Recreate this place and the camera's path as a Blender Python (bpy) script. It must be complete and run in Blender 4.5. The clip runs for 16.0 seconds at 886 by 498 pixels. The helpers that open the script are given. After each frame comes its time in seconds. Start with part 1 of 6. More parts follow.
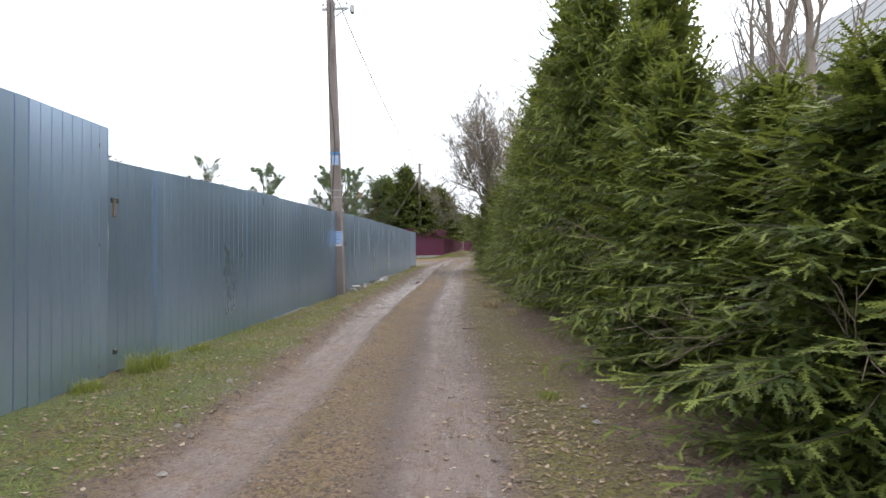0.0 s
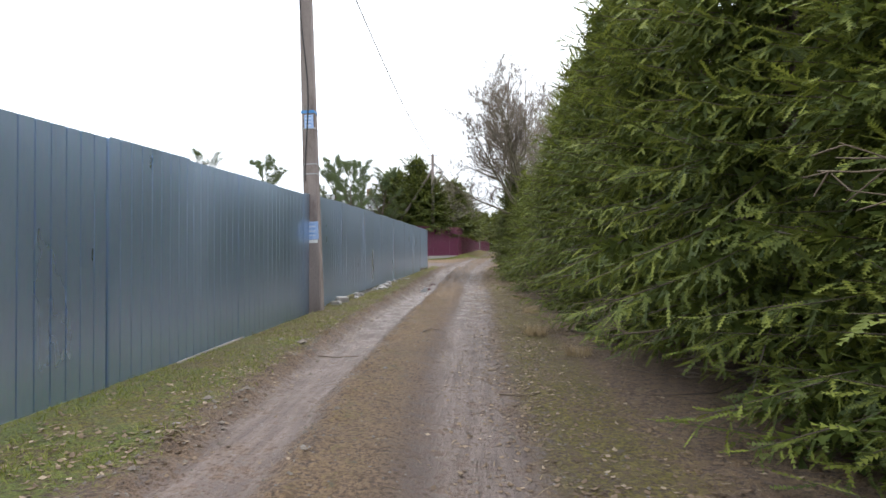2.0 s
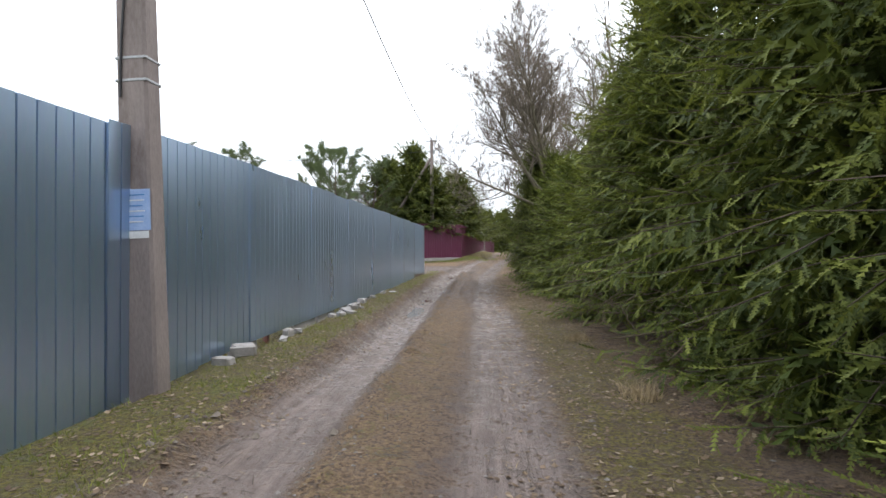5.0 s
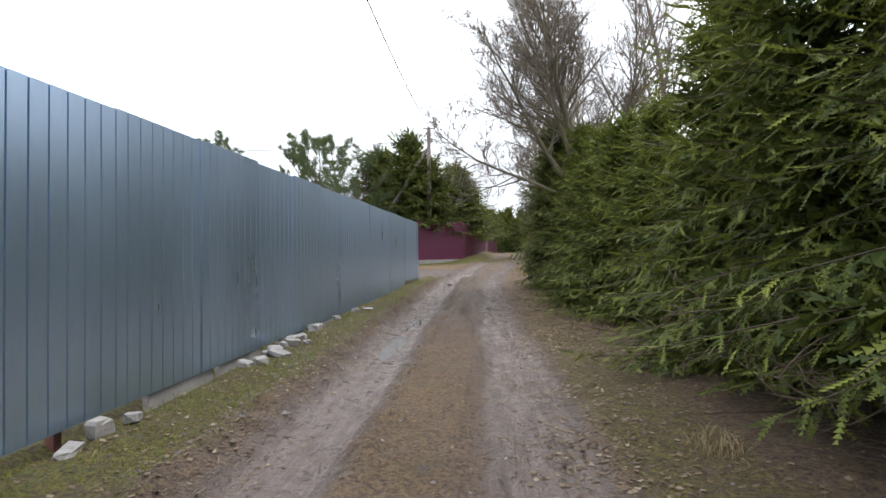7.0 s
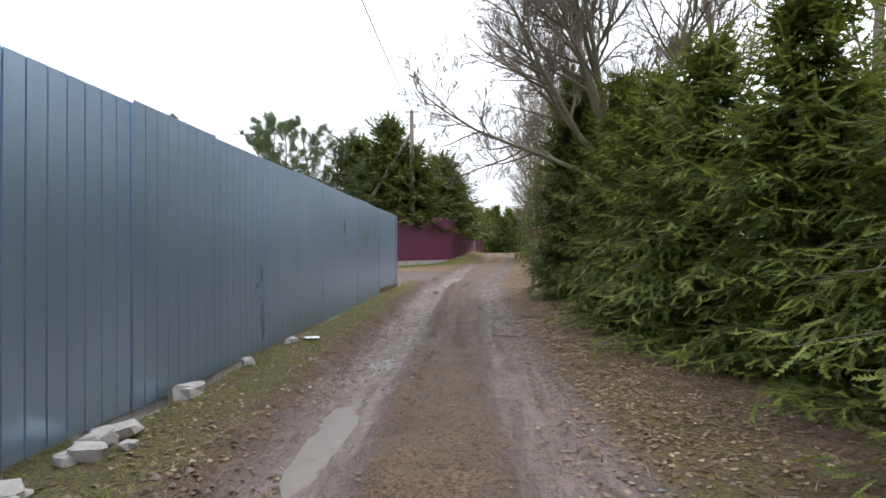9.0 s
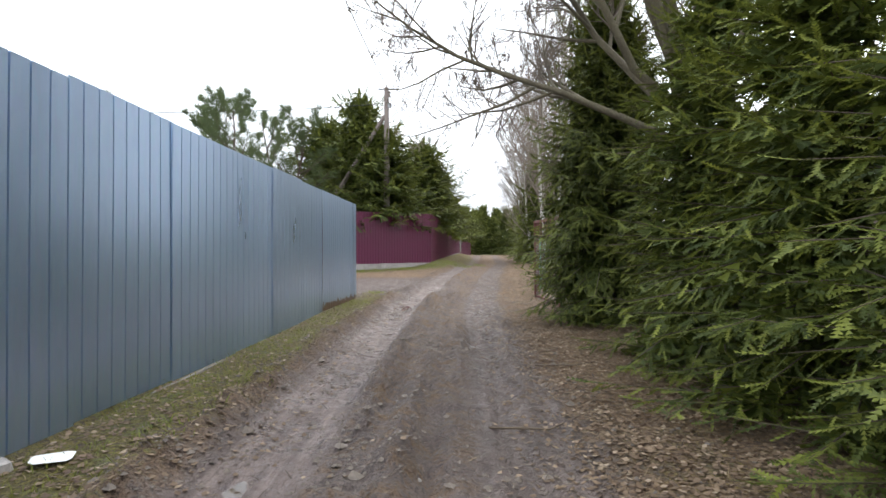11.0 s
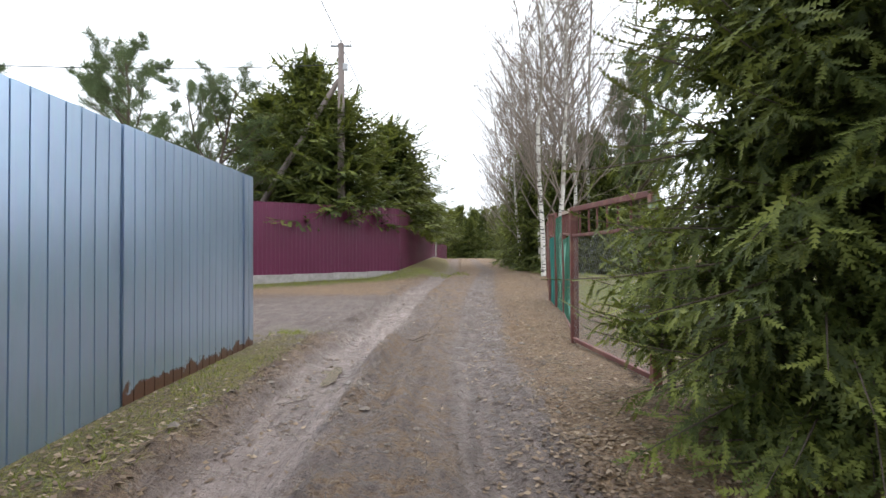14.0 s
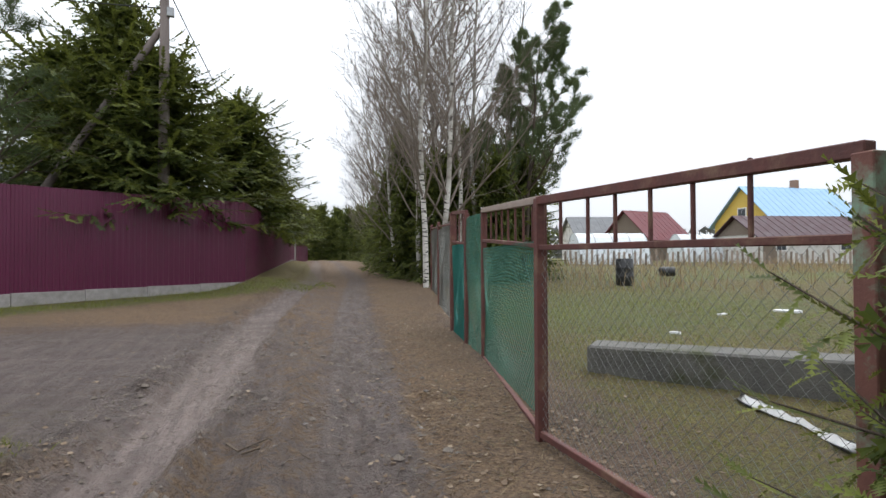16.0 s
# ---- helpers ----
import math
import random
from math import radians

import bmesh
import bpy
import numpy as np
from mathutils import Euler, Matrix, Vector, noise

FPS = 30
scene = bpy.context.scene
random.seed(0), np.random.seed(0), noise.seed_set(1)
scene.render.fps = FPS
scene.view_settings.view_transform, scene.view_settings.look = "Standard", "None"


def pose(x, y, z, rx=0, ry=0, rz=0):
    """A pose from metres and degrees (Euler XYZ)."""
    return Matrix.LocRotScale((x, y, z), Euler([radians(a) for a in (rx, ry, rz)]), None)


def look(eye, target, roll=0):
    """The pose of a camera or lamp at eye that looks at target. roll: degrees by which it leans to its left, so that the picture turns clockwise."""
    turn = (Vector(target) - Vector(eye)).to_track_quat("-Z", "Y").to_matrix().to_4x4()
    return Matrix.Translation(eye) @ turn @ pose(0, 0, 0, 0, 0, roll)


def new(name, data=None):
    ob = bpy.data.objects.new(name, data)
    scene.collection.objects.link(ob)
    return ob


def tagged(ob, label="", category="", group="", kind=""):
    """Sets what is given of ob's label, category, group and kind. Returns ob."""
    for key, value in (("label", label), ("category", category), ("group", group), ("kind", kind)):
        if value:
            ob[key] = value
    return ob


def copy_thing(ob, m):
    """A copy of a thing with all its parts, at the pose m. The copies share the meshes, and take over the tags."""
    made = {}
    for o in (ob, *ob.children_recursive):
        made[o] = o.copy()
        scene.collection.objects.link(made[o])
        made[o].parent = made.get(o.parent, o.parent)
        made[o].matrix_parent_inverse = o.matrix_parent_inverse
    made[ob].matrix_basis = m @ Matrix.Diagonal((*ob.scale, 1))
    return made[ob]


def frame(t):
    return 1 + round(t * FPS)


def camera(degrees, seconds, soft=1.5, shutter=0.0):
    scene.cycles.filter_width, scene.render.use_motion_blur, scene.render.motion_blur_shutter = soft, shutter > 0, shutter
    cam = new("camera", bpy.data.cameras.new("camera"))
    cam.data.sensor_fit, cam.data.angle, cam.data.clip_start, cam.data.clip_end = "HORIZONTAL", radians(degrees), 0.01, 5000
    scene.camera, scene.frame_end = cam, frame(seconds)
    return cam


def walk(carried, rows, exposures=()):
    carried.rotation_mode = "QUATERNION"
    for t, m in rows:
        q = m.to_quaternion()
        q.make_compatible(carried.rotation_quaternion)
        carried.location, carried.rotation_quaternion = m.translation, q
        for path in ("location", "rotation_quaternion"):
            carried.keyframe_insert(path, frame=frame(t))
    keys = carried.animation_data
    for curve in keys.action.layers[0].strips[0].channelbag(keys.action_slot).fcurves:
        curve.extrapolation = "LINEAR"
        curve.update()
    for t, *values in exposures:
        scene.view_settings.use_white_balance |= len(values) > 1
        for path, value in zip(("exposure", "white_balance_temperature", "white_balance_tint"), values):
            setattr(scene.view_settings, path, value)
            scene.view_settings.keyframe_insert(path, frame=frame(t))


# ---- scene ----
cam = camera(75.9, 16.0)
METRES, EYE, TILT, LEAN, TURN = 27.3, 1.2, 0.0, 0.0, 2.6
ROWS = [
    (0.0, 0.0, 0.0, 0.0, 0.0, 0.58, 0.16),
    (0.5, 0.0041, 0.0358, 0.0001, 0.62, 0.58, 0.19),
    (1.0, 0.0026, 0.0692, 0.0001, 0.9, 0.61, 0.0),
    (1.5, 0.0003, 0.1052, -0.0003, 1.32, 0.57, 0.07),
    (2.0, -0.0016, 0.1396, 0.0001, 1.48, 0.61, 0.06),
    (2.5, -0.0053, 0.1742, 0.0007, 1.51, 0.58, 0.07),
    (3.0, -0.0074, 0.2055, 0.0011, 1.54, 0.66, -0.01),
    (3.5, -0.008, 0.2381, 0.0019, 1.56, 0.58, 0.12),
    (4.0, -0.0062, 0.2688, 0.0021, 1.54, 0.69, 0.15),
    (6.5, -0.0043, 0.4261, 0.0038, 1.87, 0.67, 0.35),
    (7.0, -0.0045, 0.4582, 0.0043, 1.76, 0.74, 0.36),
    (7.5, -0.0072, 0.4868, 0.0048, 1.58, 0.74, 0.34),
    (8.0, -0.0091, 0.519, 0.0038, 1.02, 0.78, 0.37),
    (8.5, -0.0094, 0.548, 0.0046, 0.65, 0.75, 0.4),
    (11.0, 0.0004, 0.7121, 0.0047, -1.12, 0.95, 0.33),
    (11.5, 0.0002, 0.7405, 0.0057, -1.08, 1.11, 0.18),
    (12.0, 0.0015, 0.7711, 0.0067, -1.14, 1.04, 0.25),
    (12.5, 0.0024, 0.7993, 0.0073, -1.83, 1.12, 0.31),
    (13.0, 0.0021, 0.8298, 0.0085, -2.18, 1.06, 0.29),
    (13.5, 0.004, 0.858, 0.0086, -3.19, 1.24, 0.26),
    (14.0, 0.0073, 0.8882, 0.0098, -3.67, 1.18, 0.35),
    (14.5, 0.0116, 0.9158, 0.0109, -4.49, 1.31, 0.31),
    (15.0, 0.0142, 0.9444, 0.0138, -6.44, 1.24, 0.38),
    (15.5, 0.0161, 0.9717, 0.0142, -11.58, 1.33, 0.34),
    (16.0, 0.0152, 0.9972, 0.0166, -17.45, 1.18, 0.25),
]
EXPOSURES = [(0.0, -0.03), (4.0, -0.08), (6.5, -0.15), (8.5, -0.2), (11.0, 0.05), (13.8, 0.08), (14.6, -0.05), (15.2, -0.3), (16.0, -0.58)]
walk(cam, [(t, pose(0, 0, EYE, TILT, LEAN, TURN) @ pose(METRES * x, METRES * y, METRES * z, 90 + pitch, roll, yaw)) for t, x, y, z, yaw, pitch, roll in ROWS], EXPOSURES)

# ---- light: a bright overcast day ----
world = bpy.data.worlds.new("overcast_sky")
scene.world = world
world.use_nodes = True
wt = world.node_tree
wt.nodes.clear()
w_out = wt.nodes.new("ShaderNodeOutputWorld")
w_bg = wt.nodes.new("ShaderNodeBackground")
w_sky = wt.nodes.new("ShaderNodeTexSky")
w_sky.sky_type, w_sky.sun_disc = "NISHITA", False
w_sky.sun_elevation, w_sky.sun_rotation = radians(55), radians(39)
w_sat = wt.nodes.new("ShaderNodeHueSaturation")
w_sat.inputs["Saturation"].default_value = 0.22
w_mix = wt.nodes.new("ShaderNodeMix")
w_mix.data_type = "RGBA"
w_mix.inputs[0].default_value = 0.85
w_mix.inputs[7].default_value = (17.5, 18.4, 19.8, 1)   # the cloud layer
wt.links.new(w_sky.outputs[0], w_sat.inputs["Color"])
wt.links.new(w_sat.outputs[0], w_mix.inputs[6])
w_at = wt.nodes.new("ShaderNodeTexCoord")
w_xyz = wt.nodes.new("ShaderNodeSeparateXYZ")
w_up = wt.nodes.new("ShaderNodeMapRange")   # an overcast sky is brightest overhead
w_up.inputs[3].default_value, w_up.inputs[4].default_value = 0.50, 1.55
w_tone = wt.nodes.new("ShaderNodeMix")
w_tone.data_type, w_tone.blend_type = "RGBA", "MULTIPLY"
w_tone.inputs[0].default_value = 1.0
wt.links.new(w_at.outputs["Generated"], w_xyz.inputs[0])
wt.links.new(w_xyz.outputs["Z"], w_up.inputs[0])
wt.links.new(w_mix.outputs[2], w_tone.inputs[6])
wt.links.new(w_up.outputs[0], w_tone.inputs[7])
wt.links.new(w_tone.outputs[2], w_bg.inputs["Color"])
w_bg.inputs["Strength"].default_value = 0.15
wt.links.new(w_bg.outputs[0], w_out.inputs[0])

sun = new("sun", bpy.data.lights.new("sun", "SUN"))
sun.data.energy, sun.data.angle, sun.data.color = 1.5, radians(25), (1.0, 0.96, 0.9)
sun.matrix_world = look((0, 0, 30), (-13.0, -16.0, 0))


# ---- materials ----
class Nodes:
    def __init__(self, name):
        self.m = bpy.data.materials.new(name)
        self.m.use_nodes = True
        self.t = self.m.node_tree
        self.b = self.t.nodes["Principled BSDF"]
        self.out = self.t.nodes["Material Output"]

    def put(self, sock, value):
        if isinstance(value, bpy.types.NodeSocket):
            self.t.links.new(value, sock)
        elif isinstance(value, tuple) and len(value) == 3 and sock.type == "RGBA":
            sock.default_value = (*value, 1)
        else:
            sock.default_value = value

    def node(self, kind, **ins):
        n = self.t.nodes.new(kind)
        for k, v in ins.items():
            self.put(n.inputs[k.replace("_", " ")], v)
        return n

    def where(self, scale=(1, 1, 1), local=False):
        src = self.t.nodes.new("ShaderNodeTexCoord").outputs["Object"] if local else self.t.nodes.new("ShaderNodeNewGeometry").outputs["Position"]
        return self.node("ShaderNodeMapping", Vector=src, Scale=scale).outputs[0]

    def noise(self, scale, detail=4.0, rough=0.55, at=None):
        n = self.node("ShaderNodeTexNoise", Scale=scale, Detail=detail, Roughness=rough)
        if at is not None:
            self.put(n.inputs["Vector"], at)
        return n.outputs["Fac"]

    def span(self, v, a, b, lo=0.0, hi=1.0):
        n = self.t.nodes.new("ShaderNodeMapRange")
        for i, x in enumerate((v, a, b, lo, hi)):
            self.put(n.inputs[i], x)
        return n.outputs[0]

    def math(self, op, a, b=0.0):
        n = self.t.nodes.new("ShaderNodeMath")
        n.operation = op
        self.put(n.inputs[0], a)
        self.put(n.inputs[1], b)
        return n.outputs[0]

    def mix(self, f, a, b, blend="MIX"):
        n = self.t.nodes.new("ShaderNodeMix")
        n.data_type, n.blend_type = "RGBA", blend
        self.put(n.inputs[0], f)
        self.put(n.inputs[6], a)
        self.put(n.inputs[7], b)
        return n.outputs[2]

    def bump(self, height, strength=0.3, distance=0.01):
        n = self.node("ShaderNodeBump", Height=height, Strength=strength, Distance=distance)
        self.put(self.b.inputs["Normal"], n.outputs[0])

    def set(self, **ins):
        for k, v in ins.items():
            self.put(self.b.inputs[k.replace("_", " ")], v)
        return self.m

    def attr(self, name):
        n = self.t.nodes.new("ShaderNodeAttribute")
        n.attribute_name = name
        return n.outputs["Fac"]

    def island(self):
        return self.t.nodes.new("ShaderNodeNewGeometry").outputs["Random Per Island"]

    def per_object(self):
        return self.t.nodes.new("ShaderNodeObjectInfo").outputs["Random"]


def plain(name, dark, light, rough=0.7, metal=0.0, scale=6.0, fine=60.0, bump=0.3, depth=0.006, stretch=(1, 1, 1), stain=None, local=False):
    """A worn surface: two colours mixed by coarse and fine grain, with an optional stain colour."""
    n = Nodes(name)
    at = n.where(stretch, local)
    a, b = n.noise(scale, 5, 0.6, at), n.noise(fine, 3, 0.6, at)
    f = n.math("ADD", n.span(a, 0.3, 0.7, 0, 0.65), n.span(b, 0.3, 0.7, 0, 0.35))
    c = n.mix(f, dark, light)
    c = n.mix(n.math("MULTIPLY", n.per_object(), 0.18), c, dark)
    if stain:
        c = n.mix(n.span(n.noise(scale * 0.6, 6, 0.7, at), 0.52, 0.66), c, stain)
    n.bump(n.math("ADD", n.math("MULTIPLY", a, 0.6), b), bump, depth)
    return n.set(Base_Color=c, Roughness=n.span(a, 0.3, 0.7, rough - 0.1, rough + 0.1), Metallic=metal)


def zinc_material(name, rusty=False, rough=0.27):
    """Galvanised steel: a cool grey metal with faint spangle, run-off streaks and slow dents."""
    n = Nodes(name)
    at = n.where((1, 1, 0.35))
    spangle = n.node("ShaderNodeTexVoronoi", Scale=38.0, Vector=at).outputs["Color"]
    a, b = n.noise(1.3, 4, 0.6, at), n.noise(22.0, 4, 0.6, n.where((1, 1, 0.12)))
    c = n.mix(n.span(a, 0.3, 0.7), (0.378, 0.487, 0.64), (0.437, 0.552, 0.71))
    c = n.mix(0.05, c, spangle, "SOFT_LIGHT")
    c = n.mix(n.span(b, 0.5, 0.8, 0, 0.12), c, (0.26, 0.32, 0.38))
    c = n.mix(n.math("MULTIPLY", n.per_object(), 0.25), c, (0.30, 0.37, 0.44))
    metal = 0.84
    if rusty:
        sep = n.node("ShaderNodeSeparateXYZ", Vector=n.where()).outputs["Z"]
        edge = n.math("ADD", sep, n.math("MULTIPLY", n.math("SUBTRACT", n.noise(7.0, 5, 0.7, n.where()), 0.5), -0.35))
        mask = n.span(edge, 0.635, 0.66, 1, 0)
        c = n.mix(mask, c, n.mix(n.noise(40.0, 4, 0.6, n.where()), (0.04, 0.022, 0.017), (0.115, 0.052, 0.034)))
        metal = n.span(mask, 0, 1, 0.84, 0.0)
    n.bump(n.math("ADD", a, n.math("MULTIPLY", n.noise(5.0, 2, 0.5, n.where((1, 1, 0.25))), 0.25)), 0.17, 0.02)
    return n.set(Base_Color=c, Metallic=metal, Roughness=n.span(a, 0.3, 0.7, rough, rough + 0.08))


def ground_material():
    n = Nodes("lane_ground")
    at = n.where()
    big, mid, lump, fine, grit = n.noise(0.7, 5, 0.6, at), n.noise(4.5, 6, 0.65, at), n.noise(14.0, 5, 0.7, at), n.noise(38.0, 5, 0.7, at), n.noise(150.0, 3, 0.7, at)
    peb = n.node("ShaderNodeTexVoronoi", Scale=55.0, Vector=at)
    wob = n.math("MULTIPLY", n.math("SUBTRACT", n.math("ADD", mid, n.math("ADD", lump, fine)), 1.5), 1.5)

    def zone(name, soft=0.16):
        return n.span(n.math("ADD", n.attr(name), wob), 0.5 - soft, 0.5 + soft)
    soil = n.mix(n.span(fine, 0.4, 0.6), (0.074, 0.052, 0.036), (0.205, 0.147, 0.100))
    soil = n.mix(n.span(lump, 0.47, 0.62), soil, (0.215, 0.150, 0.088))
    stone = n.mix(n.span(grit, 0.40, 0.60), (0.080, 0.061, 0.053), (0.205, 0.162, 0.142))
    stone = n.mix(n.math("MULTIPLY", n.span(peb.outputs["Distance"], 0.0, 0.35, 1, 0), 0.4), stone, peb.outputs["Color"], "SOFT_LIGHT")
    streak, smear = n.noise(9.0, 5, 0.6, n.where((1.6, 0.14, 1))), n.noise(30.0, 4, 0.6, n.where((1.5, 0.10, 1)))
    rut = n.attr("rut")
    mud = n.mix(n.span(streak, 0.36, 0.64), (0.112, 0.090, 0.080), (0.205, 0.170, 0.152))
    mud = n.mix(n.span(smear, 0.52, 0.68, 0, 0.5), mud, (0.082, 0.063, 0.054))
    mud = n.mix(n.math("MULTIPLY", n.math("SUBTRACT", 1.0, rut), n.span(fine, 0.50, 0.60, 0, 0.85)), mud, (0.062, 0.046, 0.037))
    mud = n.mix(n.span(lump, 0.5, 0.64, 0, 0.4), mud, (0.10, 0.076, 0.062))
    moss = n.mix(n.span(fine, 0.38, 0.62), (0.058, 0.052, 0.010), (0.215, 0.195, 0.026))
    moss = n.mix(n.span(lump, 0.50, 0.60, 0, 0.75), moss, (0.115, 0.082, 0.048))
    lush = n.mix(n.span(fine, 0.38, 0.62), (0.045, 0.066, 0.009), (0.155, 0.205, 0.028))
    straw = n.mix(n.span(fine, 0.4, 0.6), (0.125, 0.083, 0.046), (0.325, 0.226, 0.125))
    straw = n.mix(n.span(grit, 0.5, 0.62, 0, 0.8), straw, (0.085, 0.055, 0.035))
    c = n.mix(zone("straw"), soil, straw)
    c = n.mix(n.math("MULTIPLY", zone("moss", 0.22), 0.92), c, moss)
    c = n.mix(zone("lush", 0.25), c, lush)
    c = n.mix(zone("gravel", 0.25), c, stone)
    wet = zone("mud", 0.2)
    c = n.mix(wet, c, mud)
    c = n.mix(n.span(big, 0.4, 0.65, 0.0, 0.25), c, (0.10, 0.08, 0.06))
    c = n.mix(1.0, c, (0.97, 0.90, 0.89), "MULTIPLY")
    h = n.math("ADD", n.math("MULTIPLY", fine, 1.0), n.math("MULTIPLY", grit, 0.4))
    h = n.math("ADD", h, n.math("MULTIPLY", n.span(peb.outputs["Distance"], 0, 0.5, 1, 0), 0.3))
    h = n.math("MULTIPLY", n.math("ADD", h, n.math("MULTIPLY", lump, 1.6)), n.math("SUBTRACT", 1.0, n.math("MULTIPLY", rut, 0.72)))
    h = n.math("ADD", h, n.math("MULTIPLY", rut, n.math("ADD", n.math("MULTIPLY", streak, 0.5), n.math("MULTIPLY", smear, 0.35))))
    n.bump(h, 1.0, 0.05)
    rough = n.math("SUBTRACT", 0.92, n.math("MULTIPLY", wet, n.span(mid, 0.38, 0.58, 0.42, 0.12)))
    rough = n.math("SUBTRACT", rough, n.math("MULTIPLY", n.attr("wet"), n.span(mid, 0.40, 0.56, 0.34, 0.05)))
    return n.set(Base_Color=c, Roughness=rough)


def needle_material(name, deep, fresh, tip):
    n = Nodes(name)
    at = n.where()
    r = n.island()
    a = n.noise(1.6, 3, 0.6, at)
    c = n.mix(n.span(n.math("ADD", n.math("MULTIPLY", r, 0.6), n.math("MULTIPLY", a, 0.8)), 0.35, 1.0), deep, fresh)
    young = n.math("MULTIPLY", n.attr("new_growth"), n.span(r, 0.1, 0.9, 0.25, 1.0))
    c = n.mix(n.math("MAXIMUM", n.span(r, 0.80, 1.0, 0, 0.6), n.span(young, 0.2, 0.9, 0, 0.85)), c, tip)
    c = n.mix(n.math("MULTIPLY", n.per_object(), 0.3), c, deep)
    n.set(Base_Color=c, Roughness=0.6, Specular_IOR_Level=0.22)
    tr = n.node("ShaderNodeBsdfTranslucent", Color=n.mix(0.5, c, tip))
    mx = n.t.nodes.new("ShaderNodeMixShader")
    mx.inputs[0].default_value = 0.28
    n.t.links.new(n.b.outputs[0], mx.inputs[1])
    n.t.links.new(tr.outputs[0], mx.inputs[2])
    n.t.links.new(mx.outputs[0], n.out.inputs[0])
    return n.m


def birch_material():
    n = Nodes("birch_bark")
    at = n.where((1, 1, 4.0))
    marks = n.span(n.noise(5.0, 4, 0.6, at), 0.54, 0.60)
    low = n.span(n.noise(1.1, 3, 0.5, n.where()), 0.5, 0.62, 0, 0.8)
    c = n.mix(n.noise(30.0, 3, 0.6, at), (0.42, 0.40, 0.36), (0.66, 0.63, 0.58))
    c = n.mix(marks, c, (0.04, 0.035, 0.03))
    c = n.mix(low, c, (0.16, 0.13, 0.10))
    n.bump(marks, 0.4, 0.01)
    return n.set(Base_Color=c, Roughness=0.75)


def red_sheet_material():
    n = Nodes("crimson_sheet")
    a = n.noise(1.2, 4, 0.6, n.where((1, 1, 0.5)))
    c = n.mix(n.span(a, 0.3, 0.7), (0.078, 0.006, 0.032), (0.10, 0.008, 0.042))
    c = n.mix(n.math("MULTIPLY", n.per_object(), 0.3), c, (0.08, 0.009, 0.03))
    n.bump(a, 0.2, 0.02)
    return n.set(Base_Color=c, Roughness=0.38, Specular_IOR_Level=0.4)


ZINC = zinc_material("galvanised_sheet")
ZINC_RUST = zinc_material("rust_edged_sheet", True)
GROUND = ground_material()
NEEDLE = needle_material("spruce_needles", (0.032, 0.049, 0.012), (0.084, 0.114, 0.022), (0.235, 0.258, 0.045))
NEEDLE_DARK = needle_material("dark_spruce_needles", (0.028, 0.041, 0.011), (0.072, 0.098, 0.020), (0.19, 0.21, 0.040))
NEEDLE_PINE = needle_material("pine_needles", (0.055, 0.085, 0.04), (0.11, 0.15, 0.06), (0.17, 0.20, 0.08))
BIRCH = birch_material()
CRIMSON = red_sheet_material()
BARK = plain("conifer_bark", (0.045, 0.032, 0.024), (0.13, 0.098, 0.075), 0.9, scale=9, bump=0.8, depth=0.02, stretch=(1, 1, 0.4))
TWIG = plain("bare_twigs", (0.125, 0.100, 0.080), (0.27, 0.222, 0.182), 0.85)
BROWN_TWIG = plain("dead_spruce_twigs", (0.06, 0.042, 0.030), (0.20, 0.15, 0.105), 0.9)
WILLOW = plain("willow_bark", (0.075, 0.062, 0.042), (0.20, 0.175, 0.115), 0.9, scale=5, bump=0.7, depth=0.02, stretch=(1, 1, 0.5))
CONCRETE = plain("old_concrete", (0.17, 0.155, 0.145), (0.34, 0.315, 0.29), 0.88, scale=3, bump=0.6, depth=0.01, stain=(0.11, 0.10, 0.085))
POLE_CONCRETE = plain("pole_concrete", (0.13, 0.105, 0.098), (0.29, 0.245, 0.23), 0.88, scale=4, bump=0.6, depth=0.008, stretch=(1, 1, 0.35), stain=(0.10, 0.075, 0.065))
PALE_STONE = plain("pale_rubble", (0.18, 0.168, 0.155), (0.40, 0.37, 0.35), 0.85, scale=9, bump=0.6)
RUST = plain("rusty_paint", (0.065, 0.022, 0.018), (0.15, 0.052, 0.042), 0.72, scale=7, bump=0.5, depth=0.004, stain=(0.17, 0.095, 0.06))
RUST_GREEN = plain("rusty_green_paint", (0.12, 0.045, 0.035), (0.20, 0.085, 0.06), 0.75, scale=5, bump=0.5, depth=0.004, stain=(0.20, 0.32, 0.22))
WEATHERED = plain("weathered_wood", (0.20, 0.155, 0.125), (0.40, 0.32, 0.26), 0.85, scale=8, stretch=(6, 0.6, 6))
BLACK = plain("black_plastic", (0.012, 0.012, 0.013), (0.03, 0.03, 0.032), 0.5)
WIRE = plain("black_cable", (0.015, 0.015, 0.017), (0.03, 0.03, 0.033), 0.6)
STEEL = plain("grey_steel", (0.25, 0.26, 0.27), (0.42, 0.43, 0.44), 0.5, 0.6)


